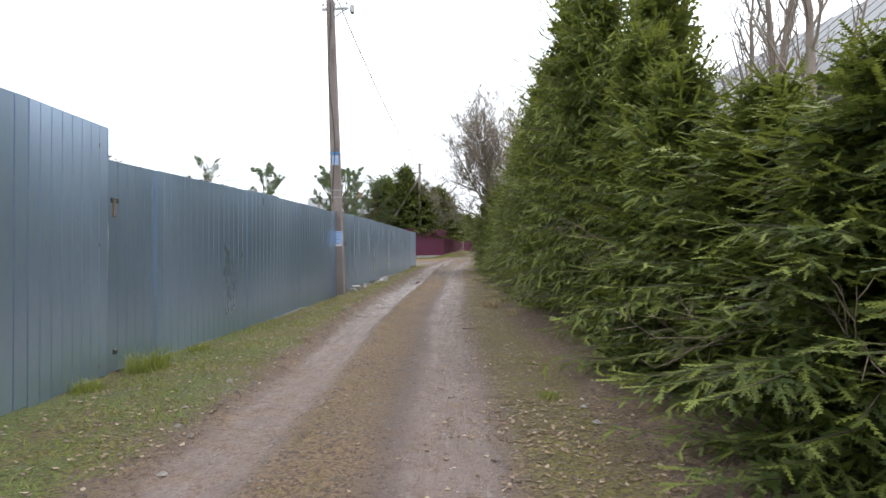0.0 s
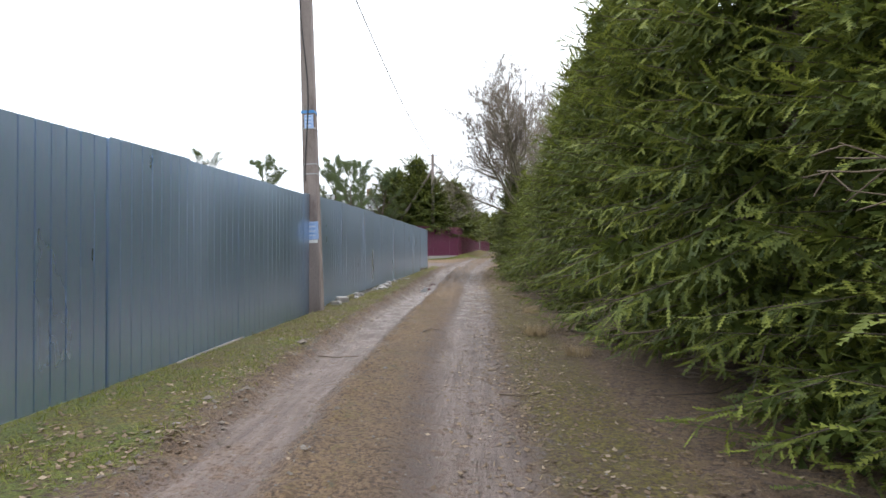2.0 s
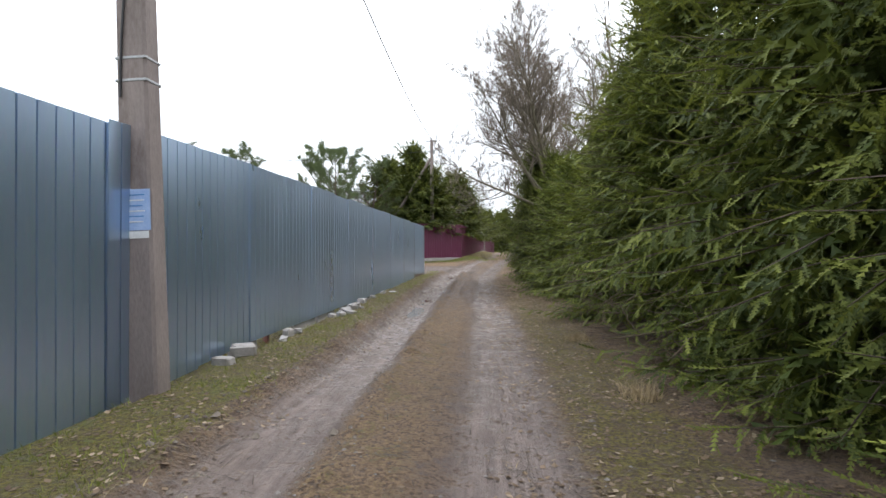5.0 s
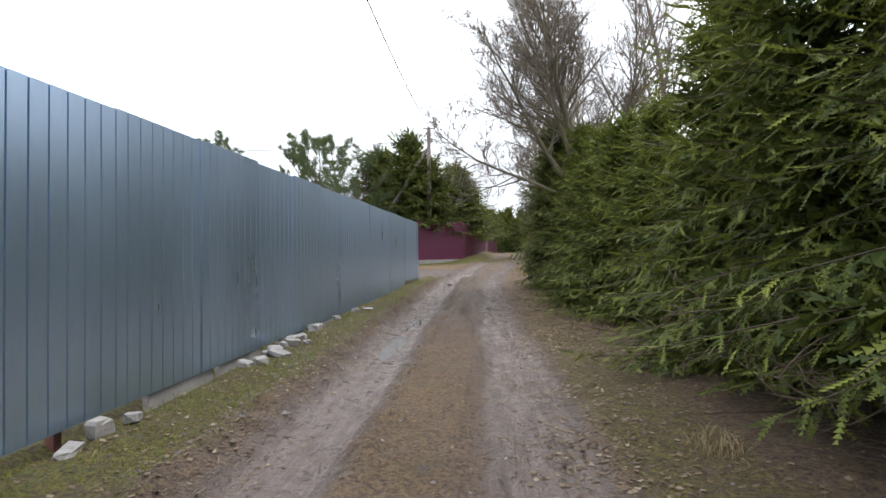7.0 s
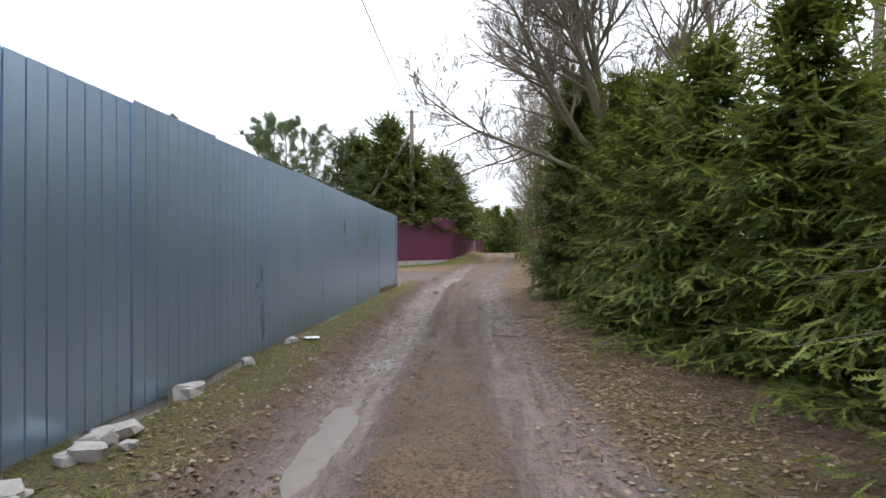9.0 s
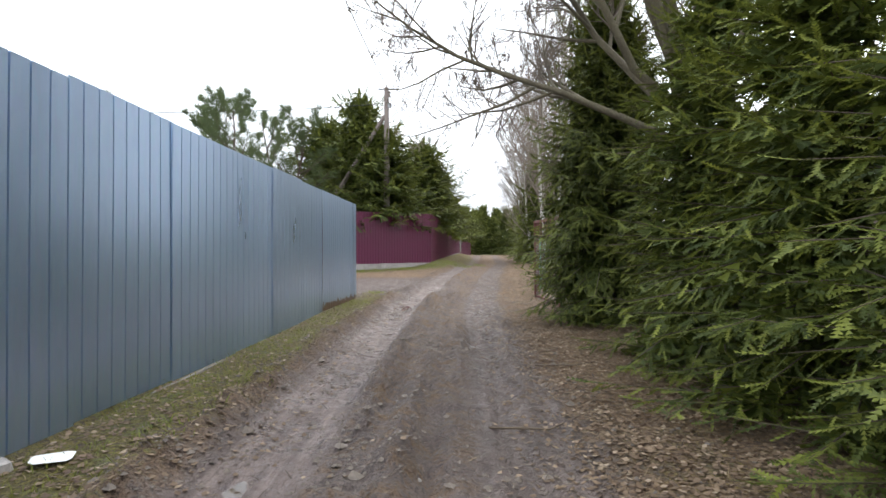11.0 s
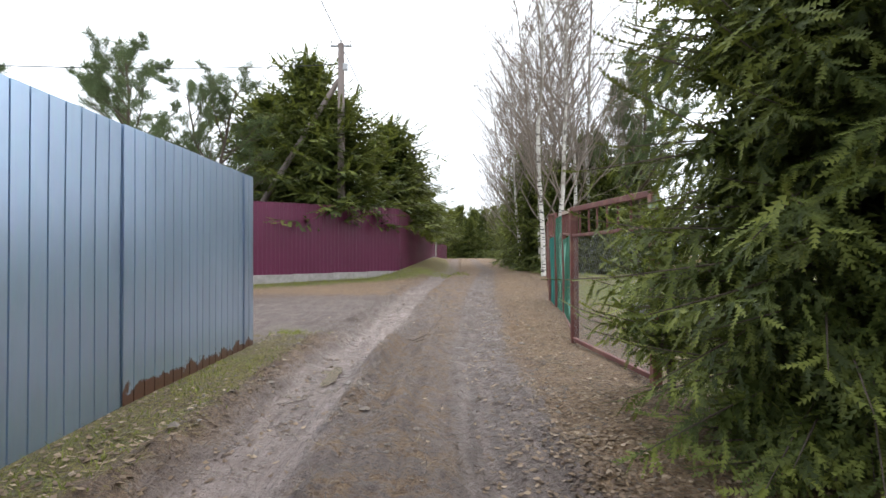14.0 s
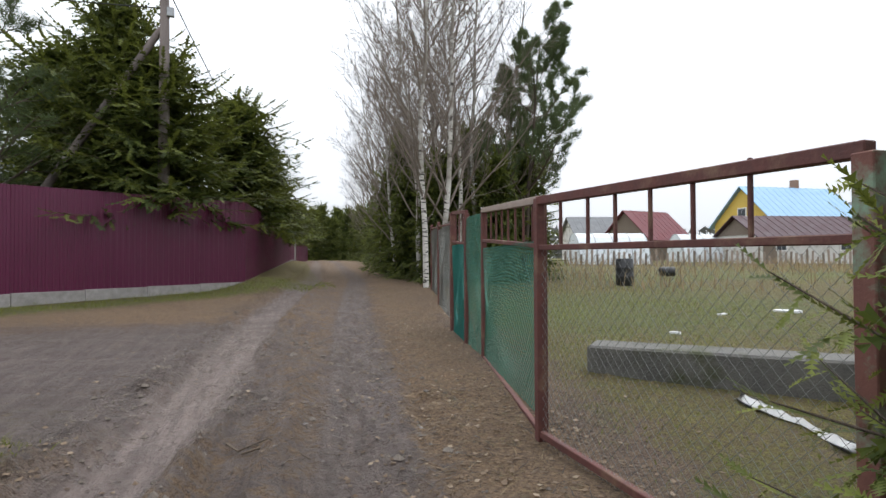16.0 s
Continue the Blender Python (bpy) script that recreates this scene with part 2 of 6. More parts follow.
# ---- mesh helpers ----
def value_noise(x, y, seed=0):
    xi, yi = np.floor(x).astype(np.int64), np.floor(y).astype(np.int64)
    fx, fy = x - xi, y - yi
    fx, fy = fx * fx * (3 - 2 * fx), fy * fy * (3 - 2 * fy)

    def lattice(i, j):
        h = (i * 374761393 + j * 668265263 + seed * 974711) & 0x7FFFFFFF
        h = ((h ^ (h >> 13)) * 1274126177) & 0x7FFFFFFF
        return ((h ^ (h >> 16)) & 0xFFFF) / 65535.0
    a, b = lattice(xi, yi), lattice(xi + 1, yi)
    c, d = lattice(xi, yi + 1), lattice(xi + 1, yi + 1)
    return (a + (b - a) * fx) * (1 - fy) + (c + (d - c) * fx) * fy


def fbm(x, y, octaves=4, seed=0):
    total, amp, norm = 0.0, 1.0, 0.0
    for k in range(octaves):
        total = total + amp * value_noise(x * 2 ** k, y * 2 ** k, seed + k * 17)
        norm, amp = norm + amp, amp * 0.5
    return total / norm


def raw_mesh(name, verts, faces, material, smooth=False):
    """A mesh from arrays: verts (n, 3), faces a list or array of equal-length index rows, or a list of such arrays."""
    me = bpy.data.meshes.new(name)
    groups = faces if isinstance(faces, list) and len(faces) and isinstance(faces[0], np.ndarray) else [np.asarray(faces)]
    loops = np.concatenate([g.ravel() for g in groups]).astype(np.int32)
    sizes = np.concatenate([np.full(len(g), g.shape[1], np.int32) for g in groups])
    starts = np.concatenate([[0], np.cumsum(sizes)[:-1]]).astype(np.int32)
    verts = np.asarray(verts, np.float32)
    me.vertices.add(len(verts))
    me.vertices.foreach_set("co", verts.ravel())
    me.loops.add(len(loops))
    me.loops.foreach_set("vertex_index", loops)
    me.polygons.add(len(sizes))
    me.polygons.foreach_set("loop_start", starts)
    me.polygons.foreach_set("loop_total", sizes)
    me.polygons.foreach_set("use_smooth", np.full(len(sizes), bool(smooth)))
    me.materials.append(material)
    me.update(calc_edges=True)
    return me


def under(ob, parent):
    if parent is not None:
        ob.parent = parent
    return ob


def part(name, bm, material, parent=None, label="", smooth=False):
    """Link a bmesh as one mesh object under a thing or part."""
    me = bpy.data.meshes.new(name)
    if smooth:
        for f in bm.faces:
            f.smooth = True
    bm.to_mesh(me)
    bm.free()
    me.materials.append(material)
    ob = under(new(name, me), parent)
    return tagged(ob, label) if label else ob


def thing(name, label, category, at=(0, 0, 0), group="", turn=0.0, kind=""):
    ob = new(name)
    ob.matrix_basis = pose(*at, 0, 0, turn)
    ob.empty_display_size = 0.2
    return tagged(ob, label, category, group, kind)


def box(size, at=(0, 0, 0), bevel=0.004, turn=(0, 0, 0), bm=None):
    bm = bm or bmesh.new()
    r = bmesh.ops.create_cube(bm, size=1.0, matrix=pose(*at, *turn) @ Matrix.Diagonal((*size, 1)))
    if bevel:
        edges = list({e for v in r["verts"] for e in v.link_edges})
        bmesh.ops.bevel(bm, geom=edges, offset=min(bevel, min(size) * 0.4), segments=1, affect="EDGES")
    return bm


def tubes(paths, sides=5):
    """Tapered tubes along polylines: paths is a list of (points (k, 3), radii (k)). Returns verts and a quad array."""
    vs, fs, base = [], [], 0
    ang = np.arange(sides) * 2 * np.pi / sides
    for p, r in paths:
        p, r = np.asarray(p, float), np.asarray(r, float)
        k = len(p)
        d = np.gradient(p, axis=0)
        d /= np.linalg.norm(d, axis=1, keepdims=True) + 1e-9
        ref = np.where(np.abs(d[:, 2:3]) > 0.9, np.array([[1.0, 0, 0]]), np.array([[0, 0, 1.0]]))
        u = np.cross(d, ref)
        u /= np.linalg.norm(u, axis=1, keepdims=True) + 1e-9
        w = np.cross(d, u)
        ring = p[:, None] + r[:, None, None] * (np.cos(ang)[None, :, None] * u[:, None] + np.sin(ang)[None, :, None] * w[:, None])
        vs.append(ring.reshape(-1, 3))
        i = np.arange(k - 1)[:, None] * sides + np.arange(sides)[None]
        j = np.arange(k - 1)[:, None] * sides + (np.arange(sides)[None] + 1) % sides
        fs.append((np.stack([i, j, j + sides, i + sides], -1).reshape(-1, 4) + base))
        base += k * sides
    return np.concatenate(vs), np.concatenate(fs)


def tube_part(name, paths, material, parent=None, label="", sides=8):
    v, f = tubes(paths, sides)
    ob = under(new(name, raw_mesh(name, v, f, material, True)), parent)
    return tagged(ob, label) if label else ob


# ---- ground ----
def lane_z(y):
    return np.interp(y, [-40, 0, 6, 12.8, 20, 30, 40, 67, 110, 300], [0.0, 0.0, 0.08, 0.25, 0.34, 0.56, 0.97, 1.55, 1.85, 2.2])


def lane_x(y):
    return np.interp(y, [-10, 0, 5, 9, 15, 22, 30, 36, 45, 67, 110], [-0.4, -0.68, -0.85, -1.02, -1.06, -1.15, -1.12, -0.6, 0.5, 1.5, 3.2])


def bell(v, centre, half, edge):
    return np.clip((half + edge - np.abs(v - centre)) / edge, 0, 1)


def fence_x(y):
    return np.interp(y, [-8, 3.8, 5.2, 9.5, 12.9, 15, 17, 22, 26, 28, 30.4], [-3.1, -3.27, -3.42, -3.16, -3.03, -3.0, -3.02, -3.02, -2.96, -2.93, -2.86])


def ground_at(x, y):
    """Height and the masks of the ground's covers."""
    x, y = np.asarray(x, float), np.asarray(y, float)
    u = x - lane_x(y) + 0.10 * (fbm(y * 0.35, y * 0 + 3.0, 2, 5) - 0.5)
    n1, n2, n3 = fbm(x * 1.3, y * 1.3, 4, 1), fbm(x * 6.0, y * 6.0, 4, 2), fbm(x * 0.25, y * 0.25, 3, 3)
    left, right = bell(u, -0.66, 0.20, 0.22), bell(u, 0.66, 0.20, 0.25)
    muddy = np.interp(y, [0, 5, 9, 16, 22, 36, 46], [0.25, 0.4, 0.7, 0.9, 1.0, 0.8, 0.4])
    depth = np.interp(y, [0, 8, 14, 20, 31, 36, 60], [0.02, 0.035, 0.05, 0.075, 0.07, 0.03, 0.03])
    z = lane_z(y) - depth * (left + 0.6 * right) + 0.02 * bell(u, 0.0, 0.2, 0.35)
    ridge = bell(u, -0.30, 0.03, 0.12) + bell(u, -1.05, 0.05, 0.14)
    z = z + ridge * 0.10 * np.clip(n2 * 1.6 - 0.4, 0, 1) * muddy
    z = z + 0.05 * bell(x, -2.6, 0.35, 0.45) * (y < 31) + (n1 - 0.5) * 0.05 + (n2 - 0.5) * (0.022 + 0.058 * muddy * np.clip((y - 12) / 9, 0, 1) * bell(u, 0, 1.1, 0.5)) * (1 - 0.82 * np.maximum(left, right * np.interp(y, [0, 20, 24], [0.9, 0.8, 0.3])))
    crossing = bell(y, 33.2, 1.9, 1.6) * np.clip((0.2 - x) / 1.5, 0, 1)
    z = z + 0.10 * np.clip((x - 0.7) / 1.5, 0, 1) * (y < 28) - 0.04 * crossing
    bank = bell(x + 1.55 - (y - 41) * 0.035, 0, 0.25, 0.8) * np.clip((y - 39.5) / 2, 0, 1) * np.clip((70 - y) / 6, 0, 1)
    z = z + 0.22 * bank + (n3 - 0.5) * 0.5 * np.clip((np.abs(x) - 12) / 30, 0, 1)
    gap = np.interp(y, [6, 11, 14, 23, 27, 30.5, 31], [0.02, 0.04, 0.085, 0.08, 0.05, 0.05, 0.0])
    z = z - gap * bell(x - fence_x(y), 0.0, 0.05, 0.09) * (y > 5.3)
    tread = fbm(u * 6.5, y * 0.5, 3, 12) - 0.5
    z = z + tread * 0.21 * (1 - 0.75 * left) * np.clip((y - 13) / 8, 0, 1) * np.clip((37 - y) / 3, 0, 1) * bell(u, 0.0, 0.95, 0.35)
    z = z + (fbm(u * 11.0, y * 0.3, 3, 14) - 0.5) * 0.045 * right * bell(y, 15.5, 5.0, 4.0)
    cross_tread = fbm(y * 6.0 + x * 2.0, x * 0.5, 3, 13) - 0.5
    z = z + cross_tread * 0.07 * crossing
    mud = muddy * np.maximum(np.maximum(left, right) * 1.0, 0.62 * bell(u, 0.1, 0.7, 0.6) * np.clip((y - 14) / 8, 0, 1))
    mud = np.maximum(mud, 0.8 * crossing)
    gravel = np.maximum(bell(u, 0.62, 0.24, 0.42), 0.8 * left) * np.interp(y, [0, 8, 16, 24], [0.80, 0.70, 0.5, 0.3])
    verge = np.clip((lane_x(y) - 0.95 - x) / 0.35, 0, 1) * (y < 32)
    moss = 0.84 * verge + 0.26 * bell(u, -0.08, 0.18, 0.3) * np.interp(y, [0, 18, 26], [0.9, 0.9, 0.45]) + 0.66 * bell(u, 1.35, 0.25, 0.35) * np.interp(y, [0, 20, 24], [1, 1, 0.2])
    yard = np.clip((x - 0.9 - (y - 30) * 0.13) / 0.6, 0, 1) * (y > 27)
    far_left = np.clip((fence_x(y) - 0.3 - x) / 0.6, 0, 1) * (y < 30.5)
    lush = 0.75 * verge * np.interp(y, [0, 6, 10, 14], [1.0, 0.85, 0.55, 0.42]) * np.clip(n1 * 2.2 - 0.35, 0, 1) + 0.5 * far_left
    red_d = (y - 41.4) * 0.776 - (x + 1.9) * 0.63
    strip = np.clip((red_d + 1.9) / 0.8, 0, 1) * (x < 0.0)
    lush = np.maximum(lush, 0.5 * strip * bell(red_d, -0.9, 0.55, 0.4) + 0.62 * yard * np.clip(n3 * 2 - 0.3, 0, 1))
    moss = np.maximum(moss, np.maximum(0.75 * strip, 0.78 * yard))
    straw = np.clip(np.maximum(bell(u, 1.35, 0.35, 0.35), bell(u, -0.02, 0.2, 0.45) * 1.15) * np.interp(y, [0, 20, 23, 45], [0.55, 0.6, 1.0, 1.0]), 0, 1)
    straw = np.maximum(straw, np.interp(y, [0, 17, 21], [0.30, 0.30, 0.62]) * np.clip((x - 0.5) / 0.6, 0, 1) * (y < 29))
    straw = np.maximum(straw, 0.7 * np.clip((np.abs(u) - 1.0) / 0.5, 0, 1) * (y > 36))
    wet = np.clip(left + 0.7 * right, 0, 1) * np.interp(y, [8, 15, 31, 36], [0, 1, 1, 0.2])
    rut = np.clip(left + right * np.interp(y, [0, 19, 24, 34], [1, 0.9, 0.35, 0.2]), 0, 1) * np.interp(y, [33, 40], [1, 0.4])
    return z, mud, gravel, moss, lush, straw, wet, rut


def z_at(x, y):
    return float(ground_at(np.array([x]), np.array([y]))[0][0])


def steps(*runs):
    """Grid lines: runs of (end, step) from a start."""
    out = [runs[0]]
    for end, step in runs[1:]:
        k = max(1, int(round((end - out[-1]) / step)))
        out += list(np.linspace(out[-1], end, k + 1)[1:])
    return np.array(out)


def build_ground():
    xs = steps(-900, (-300, 150), (-60, 40), (-20, 5), (-8, 0.8), (-3.6, 0.2), (1.3, 0.055), (3.6, 0.15), (8, 0.6), (20, 3), (60, 10), (300, 60), (900, 150))
    ys = steps(-300, (-60, 60), (-12, 8), (-1, 0.8), (1, 0.2), (37, 0.075), (46, 0.2), (70, 1.0), (120, 5), (300, 30), (1500, 200))
    gx, gy = np.meshgrid(xs, ys)
    z, mud, gravel, moss, lush, straw, wet, rut = ground_at(gx.ravel(), gy.ravel())
    v = np.stack([gx.ravel(), gy.ravel(), z], 1)
    nx, ny = len(xs), len(ys)
    i = (np.arange(ny - 1)[:, None] * nx + np.arange(nx - 1)[None]).ravel()
    me = raw_mesh("ground", v, np.stack([i, i + 1, i + nx + 1, i + nx], 1), GROUND, True)
    for name, data in (("mud", mud), ("gravel", gravel), ("moss", moss), ("lush", lush), ("straw", straw), ("wet", wet), ("rut", rut)):
        a = me.attributes.new(name, "FLOAT", "POINT")
        a.data.foreach_set("value", data.astype(np.float32))
    tagged(new("ground", me), "muddy unpaved lane with ruts, moss and straw verges", "ground", kind="structure")


build_ground()


# ---- galvanised fence ----
def sheet_profile(width, period=0.1375, crest=0.009, slope=0.0025, depth=-0.014):
    pts, x = [], 0.0
    while x < width - 1e-4:
        for dx, d in ((0, 0), (period - crest - 2 * slope, 0), (period - crest - slope, depth), (period - slope, depth)):
            if x + dx <= width + 1e-6:
                pts.append((x + dx, d))
        x += period
    pts.append((width, 0.0))
    return pts


def sheet_mesh(name, a, b, bottoms, tops, material, flip=1, thick=0.0012, waviness=0.0025, seed=0, rows=5, **kw):
    """A trapezoid-ribbed sheet from plan point a to b; ribs stand out to the side given by flip."""
    rnd = np.random.RandomState(seed)
    a, b = np.array(a, float), np.array(b, float)
    length = np.linalg.norm(b - a)
    d = (b - a) / length
    nrm = np.array([d[1], -d[0]]) * flip
    pts = sheet_profile(length, **kw)
    ph, k = rnd.uniform(0, 6.28, 3), len(pts)
    vs = []
    for side in (0, 1):
        for r in range(rows):
            f = r / (rows - 1)
            for x, o in pts:
                q = x / length
                lo, hi = bottoms[0] + (bottoms[1] - bottoms[0]) * q, tops[0] + (tops[1] - tops[0]) * q
                wave = waviness * (np.sin(3.1 * f + ph[0]) * np.sin(4 * q + ph[1]) + 0.6 * np.sin(5 * f + 3 * q + ph[2]))
                p = a + d * x + nrm * (o + wave - side * thick)
                vs.append((p[0], p[1], lo + (hi - lo) * f))
    fs = []
    half = rows * k
    for r in range(rows - 1):
        for i in range(k - 1):
            j = r * k + i
            fs.append((j, j + 1, j + k + 1, j + k))
            fs.append((half + j, half + j + k, half + j + k + 1, half + j + 1))
    for i in range(k - 1):
        fs.append((i, half + i, half + i + 1, i + 1))
        t = (rows - 1) * k + i
        fs.append((t, t + 1, half + t + 1, half + t))
    for c in (0, k - 1):
        for r in range(rows - 1):
            j = r * k + c
            fs.append((j, j + k, half + j + k, half + j) if c else (j, half + j, half + j + k, j + k))
    return raw_mesh(name, np.array(vs), np.array(fs), material)


def zinc_top(y):
    return np.interp(y, [-8, 5.2, 9.5, 12.9, 15, 22, 25.8, 28, 30.4], [2.03, 2.12, 2.17, 2.18, 2.25, 2.345, 2.365, 2.38, 2.40])


def zinc_bottom(y):
    return np.interp(y, [-8, 5.2, 9.5, 12.9, 15, 17, 22, 25.8, 28, 30.4], [0.03, 0.09, 0.17, 0.27, 0.38, 0.38, 0.41, 0.46, 0.53, 0.57])


def build_zinc_fence():
    fence = thing("sheet_metal_fence", "tall fence of blue-grey galvanised ribbed steel sheets", "fence", (-3.0, 18, 0))
    inv = Matrix.Translation((3.0, -18, 0))
    ends = [5.26, 6.0] + [6.0 + 1.1 * k for k in range(1, 23)]
    ends = [e for e in ends if e < 30.3] + [30.42]
    rnd = random.Random(4)
    for i, (y0, y1) in enumerate(zip(ends[:-1], ends[1:])):
        lap = 0.012 * (i % 2)
        lo, hi = rnd.uniform(-0.008, 0.008), rnd.uniform(-0.012, 0.012)
        last = y0 > 27.9
        me = sheet_mesh("sheet", (fence_x(y0) + lap, y0 - 0.02), (fence_x(y1) + lap, y1 + 0.02),
                        (zinc_bottom(y0) + lo, zinc_bottom(y1) + lo), (zinc_top(y0) + hi, zinc_top(y1) + hi), ZINC_RUST if last else ZINC, 1, seed=i)
        me.transform(inv)
        under(new("sheet", me), fence)
    for z in (0.55, 1.75):
        pts = [(fence_x(y) - 0.05, y, zinc_bottom(y) + z - 0.1) for y in np.arange(5.3, 30.5, 2.5)]
        tube_part("rail", [([Matrix.Translation((3, -18, 0)) @ Vector(p) for p in pts], [0.022] * len(pts))], RUST, fence, sides=4)
    for y in np.arange(5.5, 30.5, 2.5):
        g = z_at(fence_x(y), y)
        part("post", box((0.06, 0.06, zinc_top(y) - 0.15 - g + 0.1), (fence_x(y) - 0.105 + 3, y - 18, (zinc_top(y) - 0.15 + g - 0.1) / 2)), RUST, fence)
    part("end_post", box((0.05, 0.05, 1.80), (fence_x(30.42) - 0.03 + 3, 30.46 - 18, 1.45)), WIRE, fence, "dark steel end post")
    gate = thing("metal_gate", "taller gate leaf of pale galvanised ribbed sheet", "gate", (-3.3, 4, 0))
    inv = Matrix.Translation((3.3, -4, 0))
    ys = [5.14, 4.04, 2.94, 1.84]
    for i in range(3):
        me = sheet_mesh("panel", (fence_x(ys[i + 1]) + 0.06, ys[i + 1]), (fence_x(ys[i]) + 0.06, ys[i]), (0.08, 0.10), (2.33 + 0.02 * (2 - i), 2.35 + 0.02 * (2 - i)), ZINC, 1, seed=40 + i)
        me.transform(inv)
        under(new("panel", me), gate)
    for y in (5.08, 2.0):
        part("frame_bar", box((0.04, 0.05, 2.2), (fence_x(y) + 0.02 + 3.3, y - 4, 1.18)), RUST, gate)
    for z in (0.2, 1.3, 2.2):
        part("cross_bar", box((0.04, 3.0, 0.04), (-3.30 + 3.3, 3.5 - 4, z), turn=(0, 0, 2.2)), RUST, gate)
    part("latch", box((0.03, 0.10, 0.05), (fence_x(5.15) + 0.09 + 3.3, 5.19 - 4, 1.72), 0.008), BLACK, gate, "dark steel latch with a bolt")
    part("latch_tongue", box((0.025, 0.03, 0.16), (fence_x(5.15) + 0.10 + 3.3, 5.17 - 4, 1.64), 0.008), BROWN_TWIG, gate)
    part("hasp", box((0.03, 0.05, 0.05), (fence_x(5.15) + 0.09 + 3.3, 5.2 - 4, 0.30), 0.01), BLACK, gate)
    part("gate_post", box((0.07, 0.075, 2.2), (fence_x(5.22) - 0.03 + 3.3, 5.205 - 4, 1.17), 0.006), ZINC, gate)
    back = thing("sheet_metal_fence", "ribbed galvanised fence beyond the gate", "fence", (-3.1, -3, 0))
    inv = Matrix.Translation((3.1, 3, 0))
    for i in range(8):
        y0 = 1.8 - 1.1 * (i + 1)
        me = sheet_mesh("sheet", (fence_x(y0), y0), (fence_x(y0 + 1.1), y0 + 1.1), (0.03, 0.03), (2.05, 2.05), ZINC, 1, seed=60 + i)
        me.transform(inv)
        under(new("sheet", me), back)


build_zinc_fence()


# ---- crimson fence round the far plot ----
def build_crimson_fence():
    fence = thing("sheet_metal_fence", "crimson ribbed steel fence on a pale concrete footing", "fence", (-1.9, 41.4, 0))
    inv = Matrix.Translation((1.9, -41.4, 0))
    def run(a, b, za, zb, seed, height=2.0):
        a, b = np.array(a, float), np.array(b, float)
        k = int(round(np.linalg.norm(b - a) / 1.15))
        for i in range(k):
            p, q = a + (b - a) * i / k, a + (b - a) * (i + 1) / k
            f0, f1 = za + (zb - za) * i / k, za + (zb - za) * (i + 1) / k
            me = sheet_mesh("sheet", p, q, (f0 + 0.13, f1 + 0.13), (f0 + 0.08 + height, f1 + 0.08 + height), CRIMSON, 1, seed=seed + i, rows=3, period=0.115, crest=0.05, slope=0.008, depth=0.009, waviness=0.008)
            me.transform(inv)
            under(new("sheet", me), fence)
            d = (q - p) / np.linalg.norm(q - p)
            nrm = np.array([d[1], -d[0]])
            me2 = box((np.linalg.norm(q - p) - 0.004, 0.12, 0.42), (0, 0, 0.06), 0.008)
            me2.transform(inv @ Matrix.Translation((*((p + q) / 2 - nrm * 0.02), (f0 + f1) / 2 - 0.06)) @ Matrix.Rotation(math.atan2(d[1], d[0]), 4, "Z"))
            part("footing", me2, PALE_STONE, fence, "pale concrete footing")
    run((-12.6, 32.6), (-1.9, 41.4), 0.80, 0.97, 100)
    run((-1.9, 41.4), (-0.8, 67), 0.97, 1.60, 140)
    part("white_post", box((0.10, 0.10, 1.9), (1.15 + 0.12, 26.0, 2.45), 0.01), PALE_STONE, fence, "white gate post")
    far = thing("sheet_metal_fence", "dark red ribbed fence far along the lane", "fence", (-0.8, 68, 0))
    for i in range(14):
        me = sheet_mesh("sheet", (-0.8 + i * 0.10, 67.6 + i * 1.15), (-0.7 + i * 0.10, 68.74 + i * 1.15), (1.62, 1.63), (3.6, 3.6), CRIMSON, 1, seed=180 + i, rows=2, period=0.115, crest=0.05, slope=0.008, depth=0.009)
        me.transform(Matrix.Translation((0.8, -68, 0)))
        under(new("sheet", me), far)


build_crimson_fence()


# ---- poles and wires ----
def taper_box(w0, d0, w1, d1, h, bevel=0.02):
    bm = bmesh.new()
    vs = [bm.verts.new((sx * w / 2, sy * d / 2, z)) for z, w, d in ((0, w0, d0), (h, w1, d1)) for sx, sy in ((-1, -1), (1, -1), (1, 1), (-1, 1))]
    for f in ((3, 2, 1, 0), (4, 5, 6, 7), (0, 1, 5, 4), (1, 2, 6, 5), (2, 3, 7, 6), (3, 0, 4, 7)):
        bm.faces.new([vs[i] for i in f])
    bmesh.ops.bevel(bm, geom=bm.edges[:], offset=bevel, segments=1, affect="EDGES")
    return bm


P1, P2, P3 = Vector((-2.945, 12.90, 0.0)), Vector((-3.50, 40.55, 0.0)), Vector((-1.6, 84.0, 1.4))
TAPE = plain("blue_tape", (0.03, 0.16, 0.42), (0.06, 0.24, 0.52), 0.5)
PAPER = plain("blue_paper", (0.24, 0.36, 0.62), (0.40, 0.52, 0.74), 0.8, scale=14)
WHITE = plain("white_enamel", (0.62, 0.62, 0.61), (0.78, 0.78, 0.77), 0.5)


